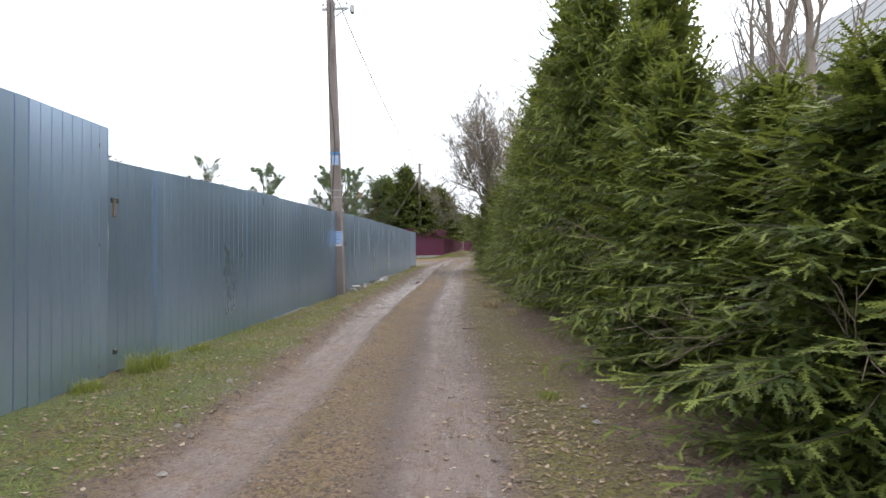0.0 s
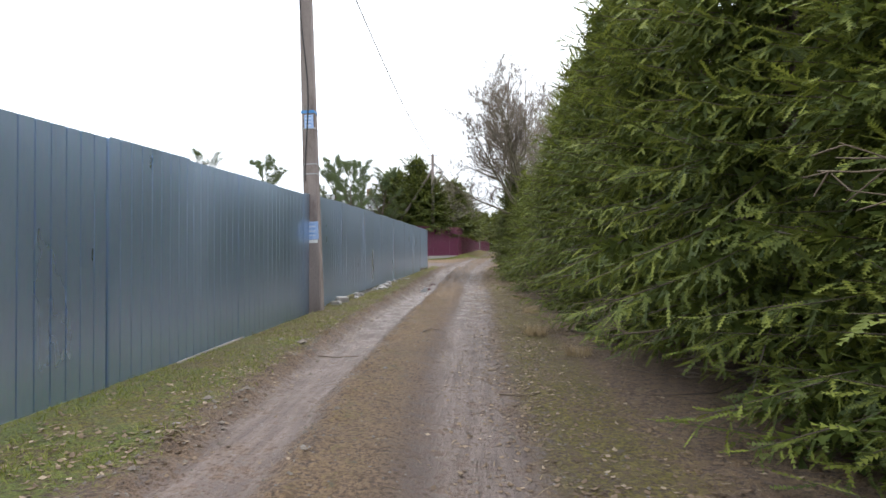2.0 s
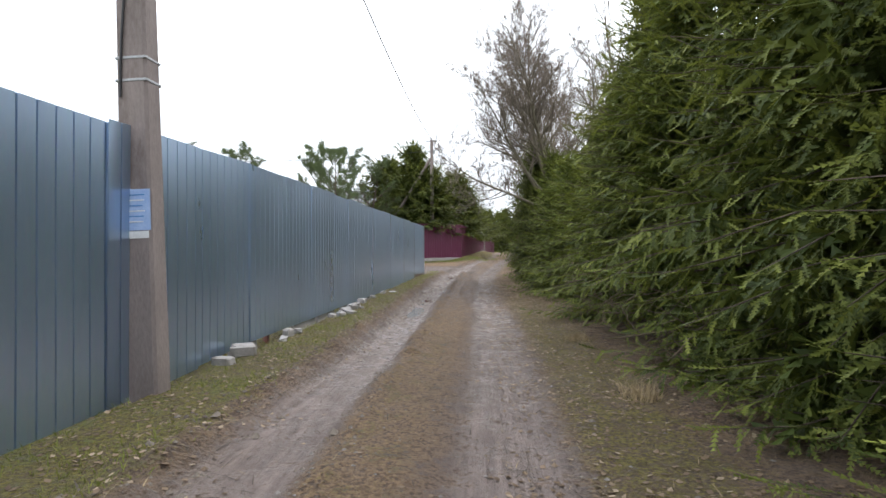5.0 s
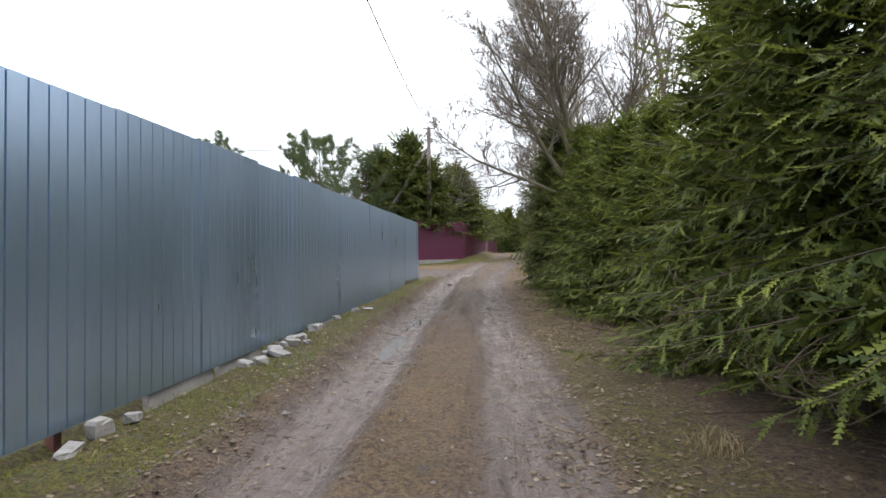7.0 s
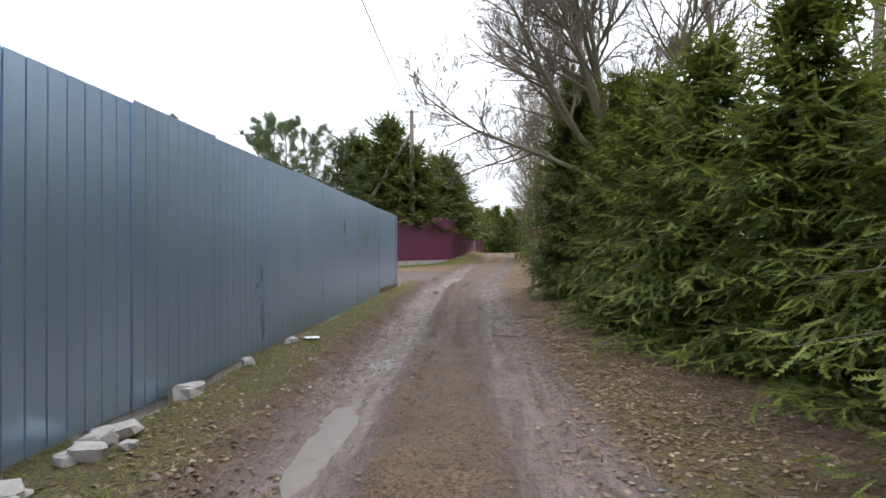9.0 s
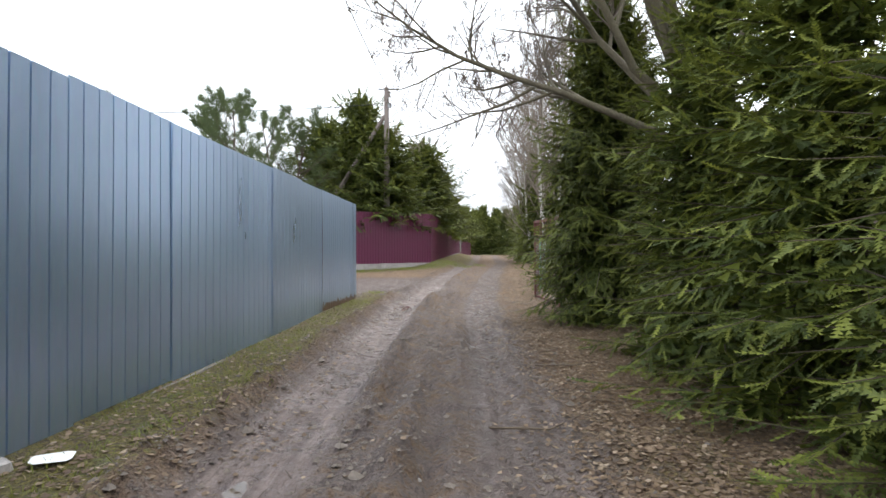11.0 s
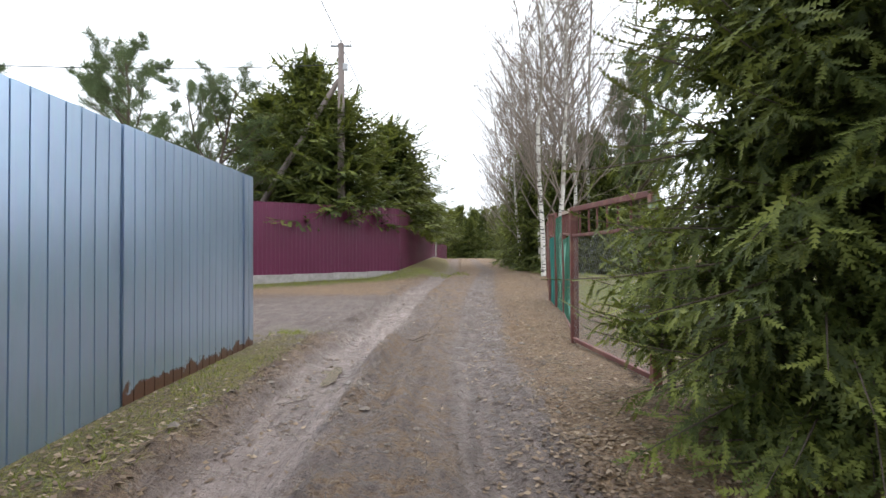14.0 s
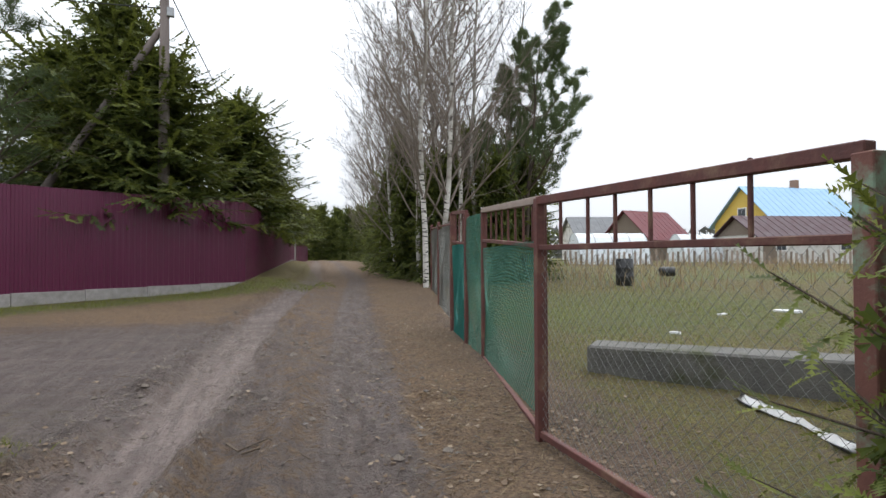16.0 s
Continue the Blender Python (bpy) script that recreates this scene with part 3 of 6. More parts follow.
def build_poles():
    pole = thing("utility_pole", "tapered concrete power pole with blue tape and notices", "pole", (P1.x, P1.y, 0.10))
    lean = pose(0, 0, 0, 0, -1.85, 0)
    body = taper_box(0.255, 0.20, 0.165, 0.15, 6.98)
    body.transform(lean)
    part("shaft", body, POLE_CONCRETE, pole)

    def at(z, dx=0.0, dy=0.0):
        return lean @ Vector((dx, dy, z))

    def wide(z):
        return 0.255 - 0.09 * z / 6.98, 0.20 - 0.05 * z / 6.98
    for z, h in ((3.43, 0.05), (3.16, 0.02), (2.58, 0.02), (2.42, 0.02)):
        w, d = wide(z)
        m = box((w + 0.008, d + 0.008, h), (0, 0, z), 0.003)
        m.transform(lean)
        part("band", m, TAPE if h > 0.03 else STEEL, pole, "blue tape band" if h > 0.03 else "steel band")
    for z, h, w, mat_ in ((1.50, 0.29, 0.21, PAPER), (3.27, 0.22, 0.15, PAPER)):
        bm = box((w, 0.003, h), (0.015, -wide(z)[1] / 2 - 0.004, z), 0.001)
        bm.transform(lean)
        notice = part("notice", bm, mat_, pole, "faded blue paper notice")
        for k in range(6):
            r = box((w * (0.72 - 0.07 * (k % 3)), 0.002, 0.007), (0.005, -wide(z)[1] / 2 - 0.007, z + h * 0.36 - k * h * 0.13), 0)
            r.transform(lean)
            part("print_line", r, WHITE if k % 2 else TAPE, notice)
    tab = box((0.17, 0.002, 0.05), (0.02, -wide(1.3)[1] / 2 - 0.004, 1.325), 0)
    tab.transform(lean)
    part("tear_strip", tab, WHITE, pole)
    rnd = random.Random(2)
    cable = [at(z, -0.03 + 0.045 * math.sin(z * 2.1), -wide(z)[1] / 2 - 0.012) for z in np.linspace(2.3, 6.9, 24)]
    tube_part("cable", [(cable, [0.009] * 24)], WIRE, pole, "black cable strapped to the shaft", 6)
    arm = box((0.62, 0.05, 0.05), (0.1, 0.02, 6.78))
    arm.transform(lean)
    part("crossarm", arm, STEEL, pole)
    for dx in (-0.18, 0.10, 0.38):
        v, f = tubes([([at(6.80, dx, 0.02), at(6.86, dx, 0.02), at(6.88, dx, 0.02), at(6.93, dx, 0.02)], [0.012, 0.012, 0.034, 0.026])], 8)
        under(new("insulator", raw_mesh("insulator", v, f, WHITE, True)), pole)
    tube_part("lamp_arm", [([at(6.55, 0.05, 0), at(6.66, 0.25, -0.05), at(6.74, 0.45, -0.08)], [0.014] * 3)], STEEL, pole)
    head = box((0.09, 0.11, 0.20), (0.52, -0.09, 6.70), 0.02)
    head.transform(lean)
    part("lamp_head", head, STEEL, pole, "grey street lamp head")
    two = thing("utility_pole", "concrete power pole with a raking strut and crossarm", "pole", (P2.x, P2.y, 0.7))
    part("shaft", taper_box(0.25, 0.20, 0.16, 0.15, 7.05), POLE_CONCRETE, two)
    tube_part("strut", [([(-3.7, 0.3, 0.3), (-0.06, 0.0, 6.0)], [0.10, 0.075])], POLE_CONCRETE, two, sides=6)
    part("crossarm", box((0.62, 0.07, 0.06), (0, 0, 6.98)), STEEL, two)
    for dx in (-0.27, 0.0, 0.27):
        v, f = tubes([([(dx, 0, 7.0), (dx, 0, 7.07), (dx, 0, 7.09), (dx, 0, 7.16)], [0.012, 0.012, 0.035, 0.026])], 8)
        under(new("insulator", raw_mesh("insulator", v, f, WHITE, True)), two)
    part("junction_box", box((0.14, 0.10, 0.2), (0.13, -0.06, 6.35), 0.01), STEEL, two)

    def wire(name, a, b, sag, r=0.014, label="sagging black overhead power cable"):
        pts = [a.lerp(b, k / 24) - Vector((0, 0, sag * 4 * (k / 24) * (1 - k / 24))) for k in range(25)]
        tagged(tube_part(name, [(pts, [r] * 25)], WIRE, sides=5), label, "cable")
    top1, top2 = Vector((P1.x - 0.02, P1.y, 7.0)), Vector((P2.x, P2.y, 7.82))
    wire("power_line", top1, top2, 0.55)
    wire("power_line", Vector((P2.x + 0.1, P2.y, 7.5)), P3 + Vector((0, 0, 6.6)), 0.8)
    wire("service_line", Vector((P2.x, P2.y, 7.15)), Vector((-21, 35.5, 6.3)), 0.45)
    wire("power_line", top1, Vector((-2.6, -16.0, 6.6)), 0.5)


build_poles()


# ---- trees ----
def twig_template(n, planes=2):
    """A needle shoot of unit length along x, teeth of unit width; one connected island."""
    vs = [(i / n, 0.0, 0.0) for i in range(n + 1)]
    fs = []
    for p in range(planes):
        for s in (-1, 1):
            for i in range(n):
                w = s * (1.0 if i < n - 1 else 0.6)
                tip = (i / n + 1.15 / n, w, 0.15) if p == 0 else (i / n + 1.15 / n, -0.15, w)
                fs.append((i, i + 1, len(vs)))
                vs.append(tip)
    return np.array(vs), np.array(fs)


def scatter(template, origin, axis, up, length, width):
    """Copies of a template laid along the axes given; arrays in, verts and faces out."""
    tv, tf = template
    axis = axis / (np.linalg.norm(axis, axis=1, keepdims=True) + 1e-9)
    side = np.cross(up, axis)
    side /= np.linalg.norm(side, axis=1, keepdims=True) + 1e-9
    nrm = np.cross(axis, side)
    v = origin[:, None] + tv[None, :, 0:1] * (axis * length[:, None])[:, None] + tv[None, :, 1:2] * (side * width[:, None])[:, None] + tv[None, :, 2:3] * (nrm * width[:, None])[:, None]
    k = len(tv)
    f = tf[None] + (np.arange(len(origin)) * k)[:, None, None]
    return v.reshape(-1, 3), f.reshape(-1, 3)


def spruce_parts(seed, height, reach, whorl=0.18, per=8, teeth=5, facing=0.0, rich=1.0, clear=0.10, fullness=0.42, needle_w=0.0185, shoot=0.13, core=3.0, core_size=1.0, droop=0.42, bare=0.0, skirt=0.85):
    """Trunk paths, limb paths and shoot arrays of a spruce at the origin, grown as layered flat sprays.
    facing: how much fuller it grows towards -x; skirt: how far its lowest limbs reach; bare: height under which the limbs carry no needles."""
    rnd = np.random.RandomState(seed)
    trunk = [(np.array([[0.02 * math.sin(k + seed), 0.02 * math.cos(1.7 * k), height * k / 10] for k in range(11)]), np.linspace(0.014 * height + 0.012, 0.006, 11))]
    limbs, o, ax, up, le, new_growth = [], [], [], [], [], []
    z = clear
    down = np.array([0, 0, -1.0])

    def lay(p, d, normal, length, young):
        o.append(p)
        ax.append(d)
        up.append(normal + rnd.normal(0, 0.30, 3))
        le.append(length)
        new_growth.append(young)

    def limb(z0, az, L, f, lush):
        el = np.interp(f, [0, 0.4, 0.8, 1], [-0.05, 0.12, 0.5, 1.0]) + rnd.uniform(-0.2, 0.2)
        d = np.array([np.cos(az), np.sin(az), 0.0])
        sd = np.array([-d[1], d[0], 0.0])
        sv = np.linspace(0, 1, 8)
        fall = droop * rnd.uniform(0.3, 1.3) * (1 - 0.8 * f)
        bend = rnd.uniform(-0.22, 0.22)
        pts = (sv * L * np.cos(el))[:, None] * d + (bend * sv ** 2 * L)[:, None] * sd
        pts[:, 2] = z0 + L * np.sin(el) * sv - fall * L * sv ** 1.6 + 0.10 * L * sv ** 4
        pts[:, 2] = np.maximum(pts[:, 2], 0.05 + 0.08 * sv)
        limbs.append((pts, np.linspace(0.005 + 0.006 * L, 0.0022, 8)))
        if z0 < bare:
            return
        roll = rnd.uniform(-0.5, 0.5)
        plane = sd * math.cos(roll) + np.array([0, 0, math.sin(roll)])
        pos, sg = rnd.uniform(0.22, 0.32) * L if L > 0.6 else 0.1 * L, 1
        while pos < L * 0.97:
            q = pos / L
            i = min(int(q * 7), 6)
            p = pts[i] + (pts[i + 1] - pts[i]) * (q * 7 - i)
            tang = pts[i + 1] - pts[i]
            tang = tang / np.linalg.norm(tang)
            sg = -sg
            ll = (0.09 + 0.40 * L * (1 - q)) * rnd.uniform(0.65, 1.15)
            dv = tang * rnd.uniform(0.55, 0.9) + sg * plane * rnd.uniform(0.7, 1.0) + down * rnd.uniform(0.05, 0.85)
            dv = dv / np.linalg.norm(dv)
            m = max(1, int(round(ll / shoot)))
            cur = p
            for j in range(m):
                dv = dv + down * rnd.uniform(0.04, 0.27) + rnd.normal(0, 0.07, 3)
                dv = dv / np.linalg.norm(dv)
                nrm = np.cross(dv, plane) * sg
                nrm = nrm if nrm[2] > 0 else -nrm
                young = (0.35 + 0.65 * q) * (j + 1) / m
                lay(cur, dv, nrm, shoot * rnd.uniform(0.95, 1.2), young)
                side = np.cross(nrm, dv)
                for s2 in (-1, 1):
                    if rnd.rand() < 0.80 * lush and (j < m - 1 or rnd.rand() < 0.4):
                        lay(cur + dv * shoot * rnd.uniform(0.25, 0.9), dv * 0.75 + s2 * side * 0.75 + down * rnd.uniform(0, 0.4), nrm, shoot * rnd.uniform(0.5, 0.95), min(1, young + 0.15))
                cur = cur + dv * shoot
            pos += 0.066 / lush * rnd.uniform(0.8, 1.25)
        for q in np.arange(0.35, 1.0, 0.75 * shoot / L):
            i = min(int(q * 7), 6)
            lay(pts[i] + (pts[i + 1] - pts[i]) * (q * 7 - i), pts[i + 1] - pts[i], np.array([0, 0, 1.0]), shoot, q)
        tip = pts[-1] - pts[-2]
        lay(pts[-1], tip / np.linalg.norm(tip) + np.array([0, 0, 0.15]), np.array([0, 0, 1.0]), shoot * 1.1, 1.0)

    while z < height - 0.10:
        f = z / height
        turn = rnd.uniform(0, 6.283)
        cnt = max(5, int(per * (1 - 0.2 * f) + rnd.uniform(-0.5, 0.9)))
        level = rnd.uniform(0.82, 1.12)
        for k in range(cnt):
            az = turn + 6.283 * (k + rnd.uniform(-0.35, 0.35)) / cnt
            if facing and np.cos(az) > 0.1 and rnd.rand() < facing:
                az = np.pi - az
            back = facing and np.cos(az) > 0.15
            L = reach * (1 - f) ** fullness * level * rnd.uniform(0.6, 1.12) * np.interp(f, [0, 0.3], [skirt, 1]) + 0.10
            limb(z + rnd.uniform(-0.06, 0.06), az, L, f, rich * (0.13 if back else rnd.uniform(0.75, 1.1)))
        z += whorl * rnd.uniform(0.75, 1.25) * (1 - 0.45 * f)
    for k in range(6):
        lay(np.array([0, 0, height - 0.32 + 0.06 * k]), np.array([rnd.normal(0, 0.25), rnd.normal(0, 0.25), 1.0]), np.array([1.0, 0, 0]), shoot, 0.8)
    o, ax, up, le = np.array(o), np.array(ax), np.array(up), np.array(le)
    shape = twig_template(teeth, 1)
    v, f = scatter(shape, o, ax, up, le, np.full(len(o), needle_w) * rnd.uniform(0.85, 1.2, len(o)))
    young = np.repeat(np.array(new_growth), len(shape[0]))
    if core:
        # shaded inner foliage along the inner half of the limbs
        o, ax, le = [], [], []
        for p, r in limbs:
            L = np.linalg.norm(p[-1] - p[0])
            if p[0][2] < bare:
                continue
            for _ in range(int(core * (2 + 7 * L * rnd.uniform(0.7, 1.2)))):
                i = rnd.uniform(0.5, 4.2)
                o.append(p[int(i)] + (p[int(i) + 1] - p[int(i)]) * (i - int(i)))
                ax.append((p[-1] - p[0]) / L * 0.6 + rnd.normal(0, 0.5, 3) + np.array([0, 0, -0.25]))
                le.append(core_size * rnd.uniform(0.12, 0.24) * min(1.0, 0.4 + L))
        o, ax, le = np.array(o), np.array(ax), np.array(le)
        v2, f2 = scatter(twig_template(2, 1), o, ax, rnd.normal(0, 1, (len(o), 3)), le, 0.24 * le)
        f = np.concatenate([f, f2 + len(v)])
        v = np.concatenate([v, v2])
        young = np.concatenate([young, np.zeros(len(v2))])
    return trunk, limbs, v, f, young


def spruce(label, seed, height, reach, material, group, **kw):
    t = thing("spruce_tree", label, "tree", group=group)
    trunk, limbs, v, f, young = spruce_parts(seed, height, reach, **kw)
    tv, tf = tubes(trunk, 8)
    lv, lf = tubes([(p[[0, 2, 4, 7]], r[[0, 2, 4, 7]]) for p, r in limbs], 3)
    under(new("trunk", raw_mesh("trunk", np.concatenate([tv, lv]), np.concatenate([tf, lf + len(tv)]), BARK, True)), t)
    me = raw_mesh("crown", v, f, material)
    me.attributes.new("new_growth", "FLOAT", "POINT").data.foreach_set("value", young.astype(np.float32))
    under(new("crown", me), t)
    return t


def build_hedge():
    rnd = random.Random(11)
    say = "dense green hedge spruce with drooping fresh-tipped shoots"
    kinds = [
        spruce(say, 1, 5.0, 1.40, NEEDLE, "roadside spruces", facing=0.7),
        spruce(say, 2, 4.7, 1.38, NEEDLE, "roadside spruces", facing=0.7, fullness=0.5),
        spruce("hedge spruce with dead bare limbs under a green crown", 3, 5.2, 1.45, NEEDLE, "roadside spruces", facing=0.7, bare=0.45, clear=0.2, droop=0.5),
        spruce("bushy green hedge spruce with drooping fresh-tipped shoots", 4, 4.2, 1.38, NEEDLE, "roadside spruces", facing=0.4, fullness=0.5, droop=0.45),
    ]
    first = {}
    for i, (x, y, k, s, tall) in enumerate(HEDGE):
        m = pose(x, y, z_at(x, y) - 0.03, 0, 0, rnd.uniform(-28, 28)) @ Matrix.Diagonal((s, s * (1 if i % 2 else -1), tall * rnd.uniform(0.97, 1.03), 1))
        if k in first:
            copy_thing(kinds[k], m)
        else:
            first[k] = m
    for k, m in first.items():
        kinds[k].matrix_basis = m


# x, y, kind, spread, height
# first three (y < 0) are added out of view, blocking sky from fence reflections
HEDGE = [(2.4, -3.6, 1, 0.95, 0.75), (2.3, -2.3, 3, 0.95, 0.75), (2.35, -1.0, 1, 0.95, 0.66), (2.35, 0.3, 3, 0.95, 0.58), (2.4, 1.6, 0, 0.92, 0.50), (2.15, 2.9, 3, 0.95, 0.52), (2.25, 4.2, 0, 0.95, 0.45),
         (2.05, 5.4, 3, 0.95, 0.69), (2.1, 6.7, 1, 0.92, 0.74), (1.95, 8.0, 2, 1.0, 0.98), (1.85, 9.4, 2, 1.0, 1.06), (1.85, 10.8, 1, 1.0, 1.0), (1.8, 12.2, 0, 1.0, 1.02), (1.8, 13.5, 3, 0.98, 1.10),
         (1.75, 14.9, 2, 1.0, 0.86), (1.7, 16.2, 2, 1.0, 0.80), (1.55, 17.6, 3, 0.95, 0.84), (2.0, 19.1, 3, 0.9, 0.68), (1.75, 20.3, 1, 0.9, 0.62), (1.55, 21.6, 3, 0.98, 0.72), (1.45, 22.8, 3, 0.98, 0.75), (1.38, 24.15, 1, 0.95, 0.76)]
build_hedge()


def build_lone_spruces():
    big = spruce("dark dense spruce at the end of the hedge", 7, 4.1, 1.30, NEEDLE_DARK, "roadside spruces", whorl=0.115, per=13, rich=1.35, fullness=0.34, needle_w=0.0165, shoot=0.11, core=9.0, core_size=0.55, skirt=0.68)
    big.matrix_basis = pose(1.14, 26.95, z_at(1.14, 26.95) - 0.03, 0, 0, 8)
    small = spruce("small young spruce growing against the rusty gate", 8, 1.25, 0.60, NEEDLE, "roadside spruces", whorl=0.10, per=8, clear=0.35, rich=1.1, needle_w=0.015, shoot=0.09, core=1.5, core_size=0.6, fullness=0.35, droop=0.15)
    small.matrix_basis = pose(0.68, 28.0, z_at(0.68, 28.0) - 0.02, 0, 0, 0)


build_lone_spruces()


def branching(seed, height, r0, spread=0.5, levels=4, kids=(7, 5, 4, 3), lean=(0.0, 0.0), first=0.3, droop=0.0, upward=0.5, ratio=0.55, wob=0.10, thin=0.62, starts=()):
    """Skeleton of a bare tree: polylines with radii, by level."""
    rnd = np.random.RandomState(seed)
    out = [[] for _ in range(levels + 1)]

    def grow(p, d, length, r, level):
        k = (8, 6, 4, 2, 2)[level]
        pts, rad = [p], [r]
        d = d / np.linalg.norm(d)
        for i in range(k):
            d = d + rnd.normal(0, wob, 3) + np.array([0, 0, (upward * 0.12 if level else 0.02) - droop * 0.1 * level])
            d /= np.linalg.norm(d)
            p = p + d * length / k
            pts.append(p)
            rad.append(r * (1 - 0.82 * (i + 1) / k) + 0.0015)
        out[level].append((np.array(pts), np.array(rad)))
        if level >= levels:
            return
        n = kids[level]
        for j in range(n):
            q = (first if level == 0 else 0.25) + (1 - (first if level == 0 else 0.25)) * (j + rnd.uniform(0, 0.9)) / n
            x = q * k
            i = min(int(x), k - 1)
            pp = pts[i] + (pts[i + 1] - pts[i]) * (x - i)
            dd = pts[i + 1] - pts[i]
            dd /= np.linalg.norm(dd)
            a = rnd.uniform(0, 2 * np.pi)
            side = np.cross(dd, [np.cos(a), np.sin(a), 0.3])
            side /= np.linalg.norm(side) + 1e-9
            nd = dd * (1 - spread) + side * spread + np.array([0, 0, 0.15 * upward])
            grow(pp, nd, length * ratio * (1.15 - 0.65 * q) * rnd.uniform(0.75, 1.2), max(r * (1 - 0.8 * q) * thin, 0.0026), level + 1)
    for p, d, length, r in starts:
        grow(np.array(p, float), np.array(d, float), length, r, 1)
    if starts:
        out[0].append((np.array([[0, 0, 0], [0.03, 0, height * 0.35], [-0.02, 0.03, height * 0.7], [0.0, 0.0, height]]), np.linspace(r0 * 1.25, r0 * 0.8, 4)))
    else:
        grow(np.zeros(3), np.array([lean[0], lean[1], 1.0]), height, r0, 0)
    return out


def bare_tree(name, label, sk, bark, twig, group="", thick=2, twig_r=1.0, crown=None):
    t = thing(name, label, "tree", group=group)
    v, f = tubes(sk[0], 8)
    lv, lf = tubes([b for level in sk[1:thick] for b in level] or sk[0], 5)
    under(new("trunk", raw_mesh("trunk", np.concatenate([v, lv]), np.concatenate([f, lf + len(v)]), bark, True)), t)
    fine = [(p, r * twig_r) for lv in sk[thick:] for p, r in lv]
    v, f = tubes(fine, 3)
    under(new("crown", raw_mesh("crown", v, f, twig, True)), t)
    return t


def back_row():
    """A second, thinner row of spruces behind the hedge."""
    rnd = random.Random(21)
    one = spruce("tall shaded spruce in the second row", 15, 5.4, 1.5, NEEDLE, "second row of spruces", whorl=0.30, per=8, teeth=3, rich=0.6, needle_w=0.05, shoot=0.24, core=2.5, core_size=1.6)
    one.matrix_basis = pose(3.6, -0.4, 0.0)
    for k, y in enumerate([1.2, 2.8, 4.4, 6.0, 7.6, 9.2, 10.8, 12.4, 14.0, 15.6, 17.2, 18.8, 20.4, 22.0, 23.6, 25.2, 26.6]):
        x = (3.2 if y < 25 else 2.8) + rnd.uniform(-0.25, 0.25)
        s = rnd.uniform(0.9, 1.12) * (1.0 if y < 13 else 0.86) * (0.85 if y > 20 else 1.0)
        copy_thing(one, pose(x, y, z_at(x, y) - 0.05, 0, 0, rnd.uniform(0, 360)) @ Matrix.Diagonal((s, s, s * (0.40 if y < 8.5 else 1.0 if y < 12 else 0.62), 1)))


back_row()


def build_willow():
    starts = []
    rnd = random.Random(3)
    for az, el, ln, r, z in ((172, 22, 3.4, 0.075, 2.5), (195, 38, 3.6, 0.08, 2.8), (150, 45, 3.8, 0.08, 2.7), (215, 55, 3.9, 0.085, 3.0), (170, 62, 4.4, 0.10, 3.1),
                             (95, 66, 4.5, 0.09, 3.1), (260, 60, 4.2, 0.085, 3.0), (20, 58, 4.2, 0.09, 3.0), (330, 50, 3.8, 0.08, 2.8), (60, 40, 3.4, 0.07, 2.6), (230, 80, 4.6, 0.10, 3.1)):
        a, e = radians(az), radians(el)
        starts.append(((0, 0, z - 0.5), (math.cos(a) * math.cos(e), math.sin(a) * math.cos(e), math.sin(e)), ln * 1.1, r * 0.6))
    sk = branching(31, 3.15, 0.085, spread=0.55, levels=4, kids=(0, 20, 13, 11), upward=0.75, ratio=0.40, wob=0.11, starts=starts)
    t = bare_tree("bare_tree", "bare spreading willow with mossy bark and fine twigs", sk, WILLOW, TWIG, "bare roadside trees", 3, 1.15)
    t.matrix_basis = pose(1.36, 25.1, z_at(1.36, 25.1) - 0.05, 0, 0, 0)
    # taller bare trees that stand behind the hedge
    sk = branching(33, 8.2, 0.11, spread=0.42, levels=3, kids=(18, 8, 5), first=0.25, upward=0.9, ratio=0.34, wob=0.06, thin=0.45)
    alder = bare_tree("bare_tree", "slender bare alder behind the spruce hedge", sk, TWIG, TWIG, "bare trees behind the hedge", 2, 1.6)
    alder.matrix_basis = pose(3.9, 27.0, 0.5)
    for x, y, s, r in ((5.4, 10.5, 0.95, 40), (6.4, 12.4, 1.0, 130), (4.6, 23.6, 0.95, 200), (5.2, 8.4, 0.9, 300), (7.6, 16.0, 1.0, 70)):
        copy_thing(alder, pose(x, y, z_at(x, y) - 0.05, 0, 0, r) @ Matrix.Diagonal((s, s, s, 1)))


build_willow()


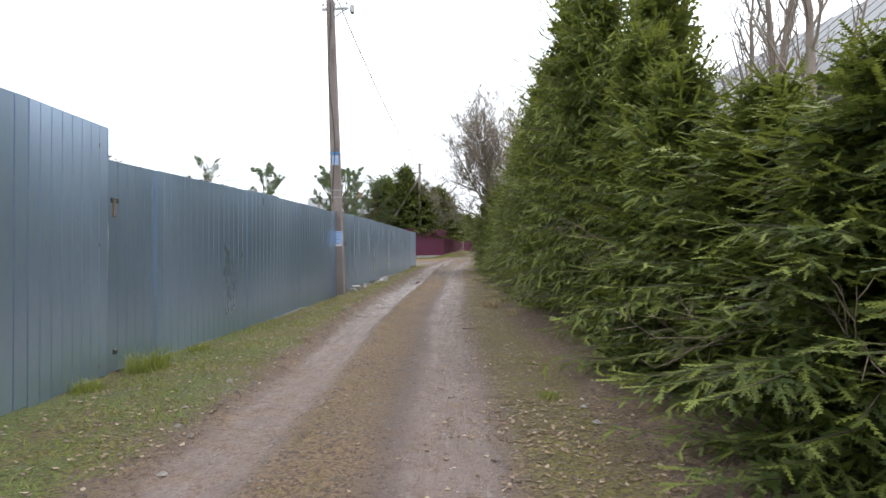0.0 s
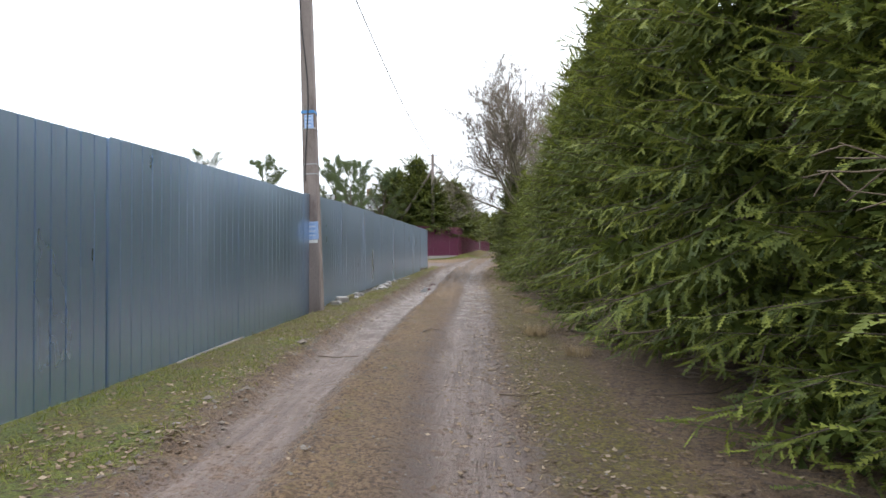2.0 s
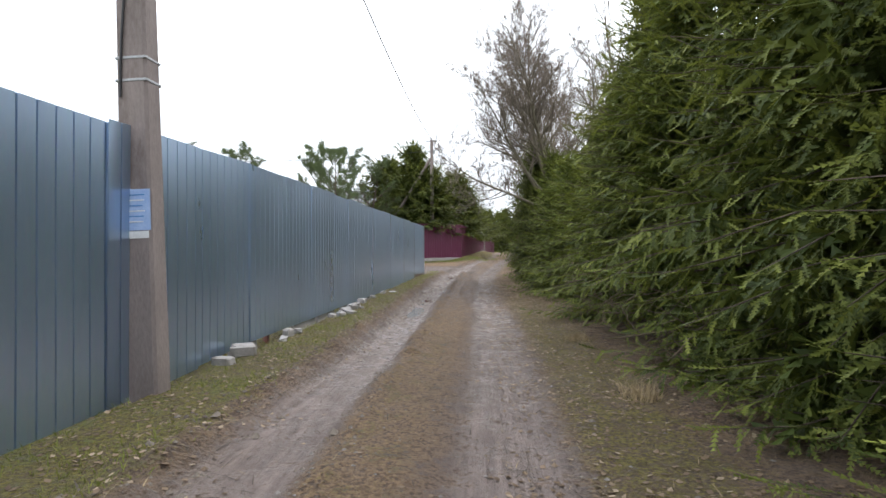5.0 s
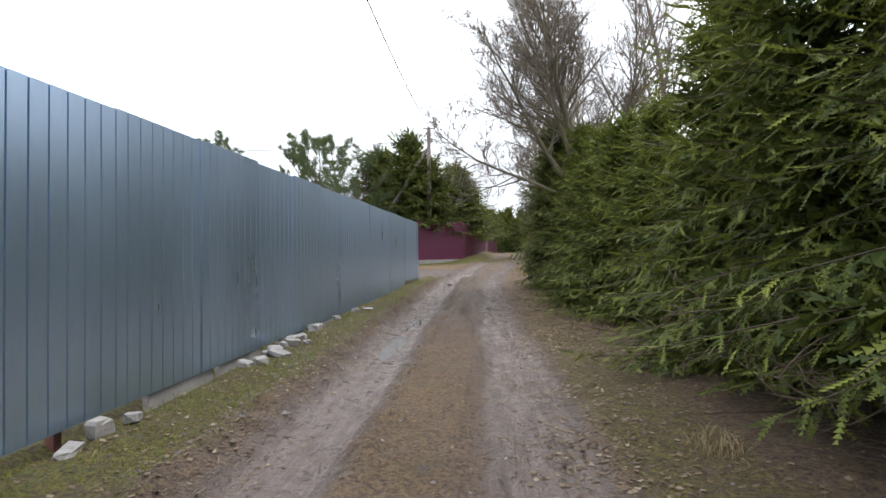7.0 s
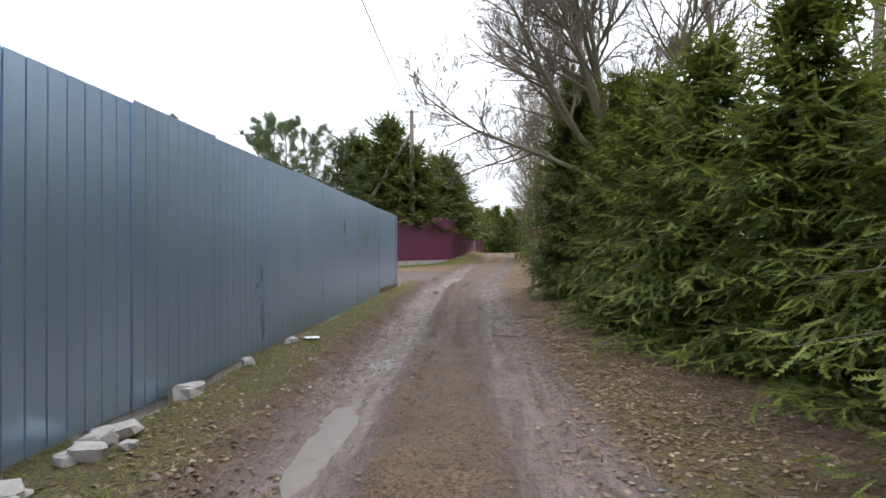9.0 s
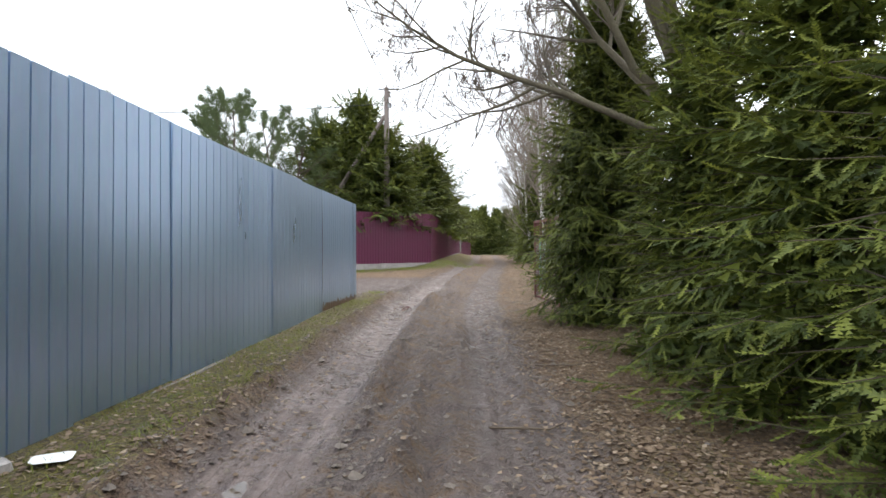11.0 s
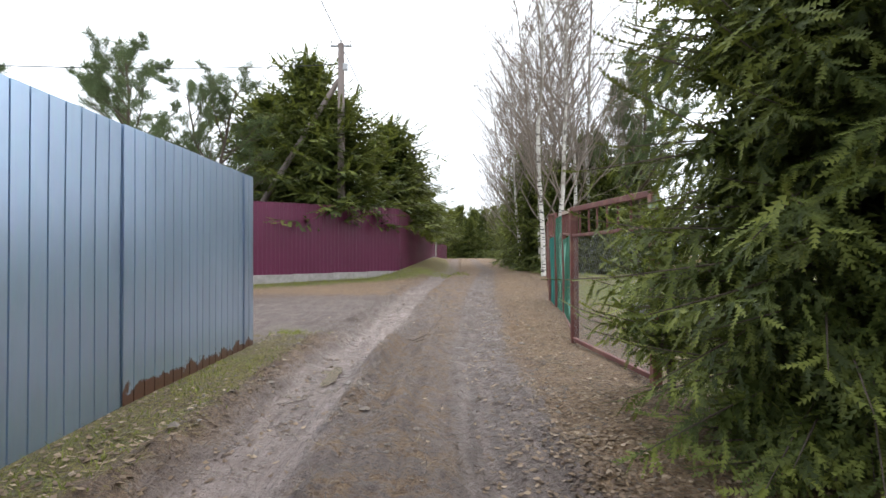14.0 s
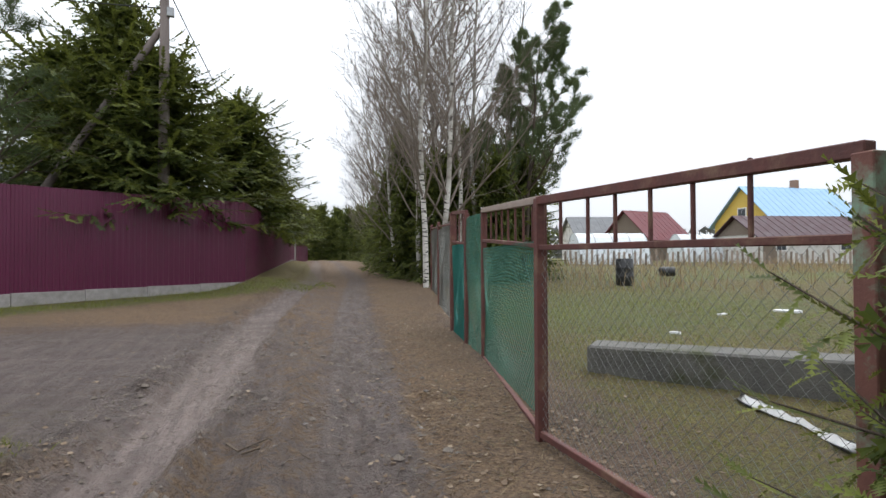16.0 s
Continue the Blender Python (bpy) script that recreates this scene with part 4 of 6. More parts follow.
def build_forest():
    rnd = random.Random(8)
    birches = []
    for seed, h in ((51, 11.5), (52, 10.0)):
        sk = branching(seed, h, 0.075, spread=0.45, levels=3, kids=(36, 10, 6), first=0.12, upward=0.3, ratio=0.33, wob=0.06, thin=0.32)
        birches.append(bare_tree("birch_tree", "leafless white-barked birch with fine twigs", sk, BIRCH, TWIG, "birches beside the lane", 1, 1.6))
    spots = [(2.35, 40.8, 1.0), (2.75, 41.0, 1.08), (3.6, 42.0, 0.9), (2.9, 44.0, 0.95), (4.6, 43.6, 1.0), (3.4, 47.0, 0.95), (4.8, 50.0, 1.0), (3.7, 53.5, 0.9), (4.6, 57.0, 0.95),
             (4.6, 62.0, 1.0), (5.0, 69.0, 1.0), (5.6, 77.0, 1.0), (5.9, 45.5, 0.9), (3.2, 49.6, 0.9), (4.0, 58.0, 0.95), (3.3, 44.8, 0.82), (4.3, 46.2, 1.0), (5.4, 43.9, 0.86), (2.7, 46.9, 0.8), (5.0, 47.6, 1.05), (3.0, 52.0, 0.85)]
    spots = [p for i, p in enumerate(spots) if i not in (5, 9, 12)]
    for i, (x, y, s) in enumerate(spots):
        k = i % 2
        m = pose(x, y, z_at(x, y) - 0.05, rnd.uniform(-2, 2), rnd.uniform(-2, 2), rnd.uniform(0, 360)) @ Matrix.Diagonal((s, s, s, 1))
        if i < 2:
            birches[k].matrix_basis = m
        else:
            copy_thing(birches[k], m)
    low = spruce("young dark spruce under the birches", 41, 3.6, 1.15, NEEDLE_DARK, "spruces under the birches", whorl=0.24, per=9, teeth=3, rich=0.55, needle_w=0.046, shoot=0.22, core=2.5, core_size=1.4)
    low.matrix_basis = pose(3.3, 42.8, z_at(3.3, 42.8) - 0.03)
    for x, y, s in ((2.9, 45.3, 1.0), (4.7, 42.2, 0.95), (3.3, 48.3, 1.3), (3.6, 51.6, 1.25), (5.2, 46.5, 1.5), (4.0, 55.2, 1.1), (4.3, 59.4, 1.0), (4.6, 63.6, 1.1), (6.2, 43.8, 1.15), (5.2, 69.0, 1.2),
                    (5.6, 75.0, 1.2), (5.6, 82.0, 1.3), (3.6, 94.0, 1.5), (1.6, 96.0, 1.7), (5.4, 92.0, 1.6), (7.2, 46.8, 1.4), (0.2, 93.0, 1.4), (2.6, 98.0, 1.9), (4.6, 98.0, 1.9), (7.0, 95.0, 1.7), (8.0, 50.0, 1.3)):
        copy_thing(low, pose(x, y, z_at(x, y) - 0.05, 0, 0, rnd.uniform(0, 360)) @ Matrix.Diagonal((s, s, s * rnd.uniform(0.9, 1.15), 1)))
    big = spruce("broad dark spruce behind the crimson fence", 44, 6.2, 2.3, NEEDLE_DARK, "spruces behind the crimson fence", whorl=0.26, per=10, teeth=3, rich=0.62, needle_w=0.046, clear=2.2, fullness=0.42, shoot=0.22, core=2.0, core_size=1.5)
    big.matrix_basis = pose(-4.6, 41.6, 0.95) @ Matrix.Diagonal((1.2, 1.15, 1.05, 1))
    for x, y, s, r in ((-3.75, 41.15, 0.80, 140), (-6.4, 43.6, 0.92, 20), (-2.5, 45.6, 0.84, 200), (-2.2, 51.0, 0.80, 300), (-1.9, 56.0, 0.72, 30), (-1.6, 61.5, 0.62, 250), (-1.2, 70.0, 0.7, 10), (-0.2, 80.0, 0.8, 70), (-37, 55, 1.5, 40)):
        copy_thing(big, pose(x, y, z_at(x, y) - 0.1, 0, 0, r) @ Matrix.Diagonal((s * 1.4, s * 1.4, s, 1)))


build_forest()


def pine(label, seed, height, group, tufts=13):
    rnd = np.random.RandomState(seed)
    sk = branching(seed, height, 0.09, spread=0.62, levels=2, kids=(15, 7), first=0.30, upward=0.8, ratio=0.40, wob=0.07)
    t = thing("pine_tree", label, "tree", group=group)
    v, f = tubes(sk[0] + sk[1] + sk[2], 5)
    under(new("trunk", raw_mesh("trunk", v, f, BARK, True)), t)
    o, ax = [], []
    for p, r in sk[1] + sk[2]:
        for q in np.linspace(0.35, 1.0, 6):
            i = q * (len(p) - 1)
            a = p[min(int(i), len(p) - 2)]
            pos = a + (p[min(int(i) + 1, len(p) - 1)] - a) * (i - int(i))
            for _ in range(tufts):
                o.append(pos + rnd.normal(0, 0.03, 3))
                ax.append(rnd.normal(0, 0.6, 3) + np.array([0, 0, 0.7]))
    o, ax = np.array(o), np.array(ax)
    v, f = scatter(twig_template(3, 1), o, ax, np.tile([[0.3, 1.0, 0.2]], (len(o), 1)), rnd.uniform(0.10, 0.22, len(o)), np.full(len(o), 0.010))
    under(new("crown", raw_mesh("crown", v, f, NEEDLE_PINE)), t)
    return t


def build_pines():
    a = pine("sparse young pine behind the crimson fence", 61, 5.6, "pines behind the crimson fence")
    a.matrix_basis = pose(-8.3, 38.6, 0.8)
    for x, y, s, r in ((-6.7, 39.8, 0.95, 100), (-10.2, 41.5, 1.1, 60), (-9.0, 44.0, 1.15, 250), (-15.5, 42, 1.15, 200), (-23, 50, 1.45, 300)):
        copy_thing(a, pose(x, y, z_at(x, y) - 0.05, 0, 0, r) @ Matrix.Diagonal((s, s, s, 1)))
    b = pine("tall dense pine behind the birches", 62, 7.2, "pines beyond the yard", 30)
    b.matrix_basis = pose(6.0, 43.3, 0.9)
    copy_thing(b, pose(6.9, 45.6, 0.9, 0, 0, 120) @ Matrix.Diagonal((0.95, 0.95, 1.0, 1)))


build_pines()


# ---- rusty gate and yard fence ----
E_POST, A_POST, B_POST, D_POST, C_POST = (0.76, 28.45), (0.63, 30.40), (1.08, 32.75), (1.13, 33.5), (1.22, 34.4)
GREEN_WIRE = plain("green_coated_wire", (0.03, 0.13, 0.09), (0.06, 0.22, 0.15), 0.6)
GREY_WIRE = plain("zinc_wire", (0.16, 0.17, 0.16), (0.30, 0.31, 0.29), 0.55, 0.5)
TEAL = plain("teal_netting", (0.02, 0.16, 0.14), (0.05, 0.26, 0.22), 0.7)


def chain_link(a, b, z0a, z0b, z1, cell, r, material, parent, sway=0.01):
    """Woven wire between two plan points: two sets of slanted wires that pass over and under each other."""
    a, b = np.array(a, float), np.array(b, float)
    L = np.linalg.norm(b - a)
    d = (b - a) / L
    nrm = np.array([d[1], -d[0]])
    z0 = max(z0a, z0b)
    H = z1 - z0
    paths = []
    for sg in (-1, 1):
        k = 0
        start = -H if sg > 0 else 0.0
        end = L if sg > 0 else L + H
        u0 = start
        while u0 < end:
            lo = max(0.0, -u0) if sg > 0 else max(0.0, u0 - L)
            hi = min(H, L - u0) if sg > 0 else min(H, u0)
            if hi - lo > 0.04:
                m = max(2, int((hi - lo) / 0.3) + 1)
                pts = []
                for t in np.linspace(lo, hi, m):
                    u = u0 + sg * t
                    p = a + d * u + nrm * (sg * r * 1.2 + sway * math.sin(3 * u) * math.sin(4 * t))
                    pts.append((p[0], p[1], z0 + t))
                paths.append((pts, [r] * m))
            u0 += cell
    v, f = tubes(paths, 3)
    return under(new("wire_mesh", raw_mesh("wire_mesh", v, f, material, True)), parent)


def bar(name, a, b, w, material, parent, label="", d=None):
    """A square bar between two points."""
    a, b = Vector(a), Vector(b)
    bm = box((w, d or w, (b - a).length), (0, 0, 0), 0.004)
    bm.transform(Matrix.Translation((a + b) / 2) @ (b - a).to_track_quat("Z", "Y").to_matrix().to_4x4())
    return part(name, bm, material, parent, label)


def build_yard_gate():
    gate = thing("rusty_gate", "open rust-brown gate frame with chain-link mesh", "gate")
    e, a = E_POST, A_POST
    za, ze = 0.55, 0.52
    bar("side_post", (*a, za - 0.12), (*a, 2.03), 0.055, RUST, gate)
    bar("hinge_post", (*e, ze - 0.05), (*e, 1.955), 0.07, RUST_GREEN, gate, "hinge post with flaking green paint")
    bar("top_rail", (*a, 2.015), (*e, 1.965), 0.05, RUST, gate)
    bar("middle_rail", (*a, 1.73), (*e, 1.71), 0.032, RUST, gate)
    bar("bottom_rail", (*a, za + 0.06), (*e, ze + 0.06), 0.04, RUST, gate)
    for f in (0.13, 0.27, 0.39, 0.52, 0.65, 0.79):
        p = (a[0] + (e[0] - a[0]) * f, a[1] + (e[1] - a[1]) * f)
        bar("upright", (*p, 1.73), (*p, 2.01), 0.018, RUST, gate)
    chain_link(a, e, za, ze, 1.72, 0.062, 0.0010, GREY_WIRE, gate, 0.012)
    yard = thing("wire_fence", "chain-link yard fence in rusty frames with green mesh", "fence")
    b, dd, c = B_POST, D_POST, C_POST
    bar("post", (a[0] + 0.05, a[1] + 0.07, 0.45), (a[0] + 0.05, a[1] + 0.07, 2.02), 0.05, RUST, yard)
    bar("post", (*b, 0.5), (*b, 2.17), 0.05, RUST, yard)
    bar("top_rail", (a[0] + 0.05, a[1] + 0.07, 2.03), (*b, 2.17), 0.05, WEATHERED, yard, "weathered wooden top rail")
    bar("middle_rail", (a[0] + 0.05, a[1] + 0.07, 1.74), (*b, 1.86), 0.032, RUST, yard)
    bar("bottom_rail", (a[0] + 0.05, a[1] + 0.07, 0.57), (*b, 0.66), 0.04, RUST, yard)
    for f in np.linspace(0.1, 0.92, 8):
        p = (a[0] + 0.05 + (b[0] - a[0] - 0.05) * f, a[1] + 0.07 + (b[1] - a[1] - 0.07) * f)
        bar("upright", (*p, 1.74 + 0.12 * f), (*p, 2.02 + 0.13 * f), 0.016, RUST, yard)
    chain_link((a[0] + 0.05, a[1] + 0.07), b, 0.6, 0.66, 1.78, 0.05, 0.0028, GREEN_WIRE, yard, 0.02)
    bar("post", (*dd, 0.5), (*dd, 2.2), 0.055, RUST, yard)
    chain_link(b, dd, 0.6, 0.6, 2.15, 0.034, 0.0026, GREEN_WIRE, yard, 0.02)
    bar("post", (*c, 0.5), (*c, 2.28), 0.07, RUST, yard)
    bar("top_rail", (*dd, 2.22), (*c, 2.28), 0.04, RUST, yard)
    bar("middle_rail", (*dd, 1.85), (*c, 1.9), 0.032, RUST, yard)
    for f in (0.25, 0.5, 0.75):
        p = (dd[0] + (c[0] - dd[0]) * f, dd[1] + (c[1] - dd[1]) * f)
        bar("upright", (*p, 1.86), (*p, 2.24), 0.016, RUST, yard)
    chain_link(dd, c, 0.65, 0.65, 1.85, 0.030, 0.0035, TEAL, yard, 0.02)
    rest = thing("wire_fence", "chain-link fence running on among the birches", "fence")
    pts = [c, (1.75, 37.2), (2.3, 40.0)]
    for p, q in zip(pts[:-1], pts[1:]):
        bar("post", (*q, z_at(*q) - 0.1), (*q, z_at(*q) + 1.5), 0.05, RUST, rest)
        chain_link(p, q, z_at(*p), z_at(*q), z_at(*q) + 1.35, 0.06, 0.002, GREY_WIRE, rest)
        bar("rail", (*p, z_at(*p) + 1.4), (*q, z_at(*q) + 1.42), 0.03, RUST, rest)


build_yard_gate()


def rubble(size, seed, rough=0.25):
    rnd = random.Random(seed)
    bm = bmesh.new()
    bmesh.ops.create_cube(bm, size=1.0)
    bmesh.ops.bevel(bm, geom=bm.edges[:], offset=0.16, segments=1, affect="EDGES")
    for v in bm.verts:
        v.co = Vector((v.co.x * size[0], v.co.y * size[1], v.co.z * size[2])) * (1 + rnd.uniform(-rough, rough))
    return bm


def at_pixel_plan(px, fwd):
    """Plan point seen from the crossing: sideways share px, distance fwd along a view that is turned to the right."""
    lat = (px - 784) / 1003 * fwd
    return -0.82 + 0.256 * fwd + 0.967 * lat, 27.2 + 0.967 * fwd - 0.256 * lat


OLD_BEAM = plain("mossy_dark_concrete", (0.07, 0.068, 0.062), (0.19, 0.18, 0.16), 0.9, scale=3, bump=0.7, depth=0.012, stain=(0.06, 0.065, 0.03))


def build_yard():
    beam = thing("concrete_beam", "mossy grey concrete beam lying in the grass", "beam", (2.95, 30.95, z_at(2.95, 30.95)), turn=-41)
    part("beam_body", box((3.7, 0.42, 0.34), (0.35, 0.1, 0.13), 0.02), OLD_BEAM, beam)
    sheet = bmesh.new()
    rnd = random.Random(5)
    rows = []
    for i in range(13):
        c = Vector((2.50 - 0.25 * i / 12, 30.85 - 1.15 * i / 12, 0))
        w = 0.075 * (0.6 + 0.5 * math.sin(i * 0.6 + 0.5)) + 0.02
        rows.append([sheet.verts.new((c.x + o * w, c.y + 0.02 * o, z_at(c.x, c.y) + 0.015 + (0.035 if o == 0 else 0.0) * rnd.uniform(0.4, 1.2))) for o in (-1, -0.4, 0, 0.5, 1)])
    for r0, r1 in zip(rows[:-1], rows[1:]):
        for k in range(4):
            sheet.faces.new((r0[k], r1[k], r1[k + 1], r0[k + 1]))
    bmesh.ops.solidify(sheet, geom=sheet.faces[:], thickness=0.004)
    tagged(part("plastic_sheet", sheet, WHITE, None, smooth=True), "crumpled strip of white plastic on the grass", "litter")
    for px, fwd, s in ((1192, 7.3, (0.14, 0.06, 0.035)), (1390, 9.6, (0.42, 0.16, 0.05)), (1275, 9.2, (0.2, 0.08, 0.03)), (1115, 6.5, (0.05, 0.04, 0.03))):
        x, y = at_pixel_plan(px, fwd)
        ob = tagged(part("scrap", rubble(s, int(px), 0.12), WHITE), "pale scrap lying in the yard", "litter")
        ob.matrix_basis = pose(x, y, z_at(x, y) + s[2] * 0.4, 0, 0, px)
    barrel = thing("barrel", "upright black plastic barrel in the yard", "barrel", (7.6, 40.4, z_at(7.6, 40.4)))
    v, f = tubes([([(0, 0, 0), (0, 0, 0.02), (0, 0, 0.22), (0, 0, 0.24), (0, 0, 0.26), (0, 0, 0.44), (0, 0, 0.46), (0, 0, 0.48), (0, 0, 0.68), (0, 0, 0.70)], [0.20, 0.22, 0.225, 0.235, 0.225, 0.225, 0.235, 0.225, 0.22, 0.20])], 20)
    under(new("drum", raw_mesh("drum", v, f, BLACK, True)), barrel)
    v, f = tubes([([(0, 0, 0.69), (0, 0, 0.705), (0, 0, 0.706)], [0.205, 0.2, 0.001])], 20)
    under(new("lid", raw_mesh("lid", v, f, BLACK, True)), barrel)
    lying = copy_thing(barrel, pose(*at_pixel_plan(1165, 19), z_at(*at_pixel_plan(1165, 19)) + 0.2, 90, 0, 60) @ Matrix.Diagonal((0.7, 0.7, 0.7, 1)))
    tagged(lying, "black barrel lying on its side in the grass")


build_yard()


# ---- houses ----
YELLOW = plain("yellow_boards", (0.48, 0.33, 0.06), (0.62, 0.44, 0.10), 0.8, stretch=(1, 1, 6))
BLUE_ROOF = plain("blue_metal_roof", (0.20, 0.36, 0.52), (0.30, 0.46, 0.62), 0.45, scale=2)
MAROON_ROOF = plain("maroon_roof", (0.035, 0.013, 0.018), (0.06, 0.02, 0.028), 0.6, scale=2)
RED_ROOF = plain("dull_red_roof", (0.11, 0.024, 0.03), (0.16, 0.04, 0.045), 0.7, scale=2)
GREY_ROOF = plain("grey_slate_roof", (0.12, 0.125, 0.13), (0.22, 0.225, 0.23), 0.85, scale=2)
BRICK = plain("brown_brick", (0.20, 0.125, 0.09), (0.32, 0.21, 0.16), 0.9, scale=3)
LIME = plain("whitewash", (0.48, 0.47, 0.44), (0.66, 0.65, 0.62), 0.85, scale=2, stain=(0.30, 0.27, 0.22))
BOARDS = plain("grey_brown_boards", (0.11, 0.085, 0.065), (0.24, 0.19, 0.15), 0.85, stretch=(8, 8, 0.6))


def glass_material():
    n = Nodes("window_glass")
    return n.set(Base_Color=(0.02, 0.025, 0.03), Roughness=0.06, Specular_IOR_Level=0.6)


GLASS = glass_material()


def house(label, at, turn, w, d, wall_h, roof_h, wall_m, roof_m, windows=(), gable_windows=(), chimney=True, gable_m=None, door=None):
    """A gabled house: ridge along its own x; windows on the front (-y) as (x, z, w, h), in the gable at -x as (y, z, w, h)."""
    h = thing("house", label, "house", at, turn=turn)
    bm = bmesh.new()
    prof = [(-d / 2, -0.4), (d / 2, -0.4), (d / 2, wall_h), (0, wall_h + roof_h - 0.1), (-d / 2, wall_h)]
    ends = [[bm.verts.new((x, y, z)) for y, z in prof] for x in (-w / 2, w / 2)]
    bm.faces.new(ends[0][::-1])
    bm.faces.new(ends[1])
    for i in range(5):
        j = (i + 1) % 5
        bm.faces.new((ends[0][i], ends[0][j], ends[1][j], ends[1][i]))
    bmesh.ops.recalc_face_normals(bm, faces=bm.faces[:])
    part("wall", bm, wall_m, h)
    if gable_m:
        g = bmesh.new()
        vs = [g.verts.new((-w / 2 - x, y, z)) for x in (0.004, 0.05) for y, z in ((-d / 2 + 0.05, wall_h), (d / 2 - 0.05, wall_h), (0, wall_h + roof_h - 0.15))]
        for f in ((0, 1, 2), (5, 4, 3), (0, 3, 4, 1), (1, 4, 5, 2), (2, 5, 3, 0)):
            g.faces.new([vs[k] for k in f])
        part("gable", g, gable_m, h)
    over, run = 0.35, d / 2 + 0.4
    ang = math.atan2(roof_h, d / 2)
    for s in (-1, 1):
        length = run / math.cos(ang)
        bm = box((w + 2 * over, length, 0.08), (0, s * (length / 2) * math.cos(ang), wall_h + roof_h - (length / 2) * math.sin(ang)), 0.01, (-s * math.degrees(ang), 0, 0))
        roof = part("roof", bm, roof_m, h)
        for k in range(int(w / 0.6)):
            x = -w / 2 + 0.3 + k * 0.6
            bm = box((0.04, length, 0.04), (x, s * (length / 2) * math.cos(ang), wall_h + roof_h + 0.05 - (length / 2) * math.sin(ang)), 0, (-s * math.degrees(ang), 0, 0))
            part("roof_seam", bm, roof_m, roof)
    if chimney:
        part("chimney", box((0.5, 0.5, 1.0), (w * 0.12, 0.2, wall_h + roof_h + 0.2), 0.02), BRICK, h)
    for x, z, ww, hh in windows:
        win = part("window", box((ww + 0.16, 0.10, hh + 0.16), (x, -d / 2 - 0.02, z), 0.01), WHITE, h, "white-framed window")
        for sx in (-1, 1):
            part("pane", box((ww / 2 - 0.03, 0.02, hh), (x + sx * ww / 4, -d / 2 - 0.072, z), 0), GLASS, win)
    for y, z, ww, hh in gable_windows:
        win = part("window", box((0.10, ww + 0.16, hh + 0.16), (-w / 2 - 0.05, y, z), 0.01), WHITE, h, "white-framed gable window")
        for sy in (-1, 1):
            part("pane", box((0.02, ww / 2 - 0.03, hh), (-w / 2 - 0.105, y + sy * ww / 4, z), 0), GLASS, win)
    if door:
        part("door", box((0.95, 0.08, 2.0), (door, -d / 2 - 0.03, 0.85), 0.01), BOARDS, h, "plank door")
    return h


def place(px, fwd):
    x, y = at_pixel_plan(px, fwd)
    return x, y, z_at(x, y) - 0.1


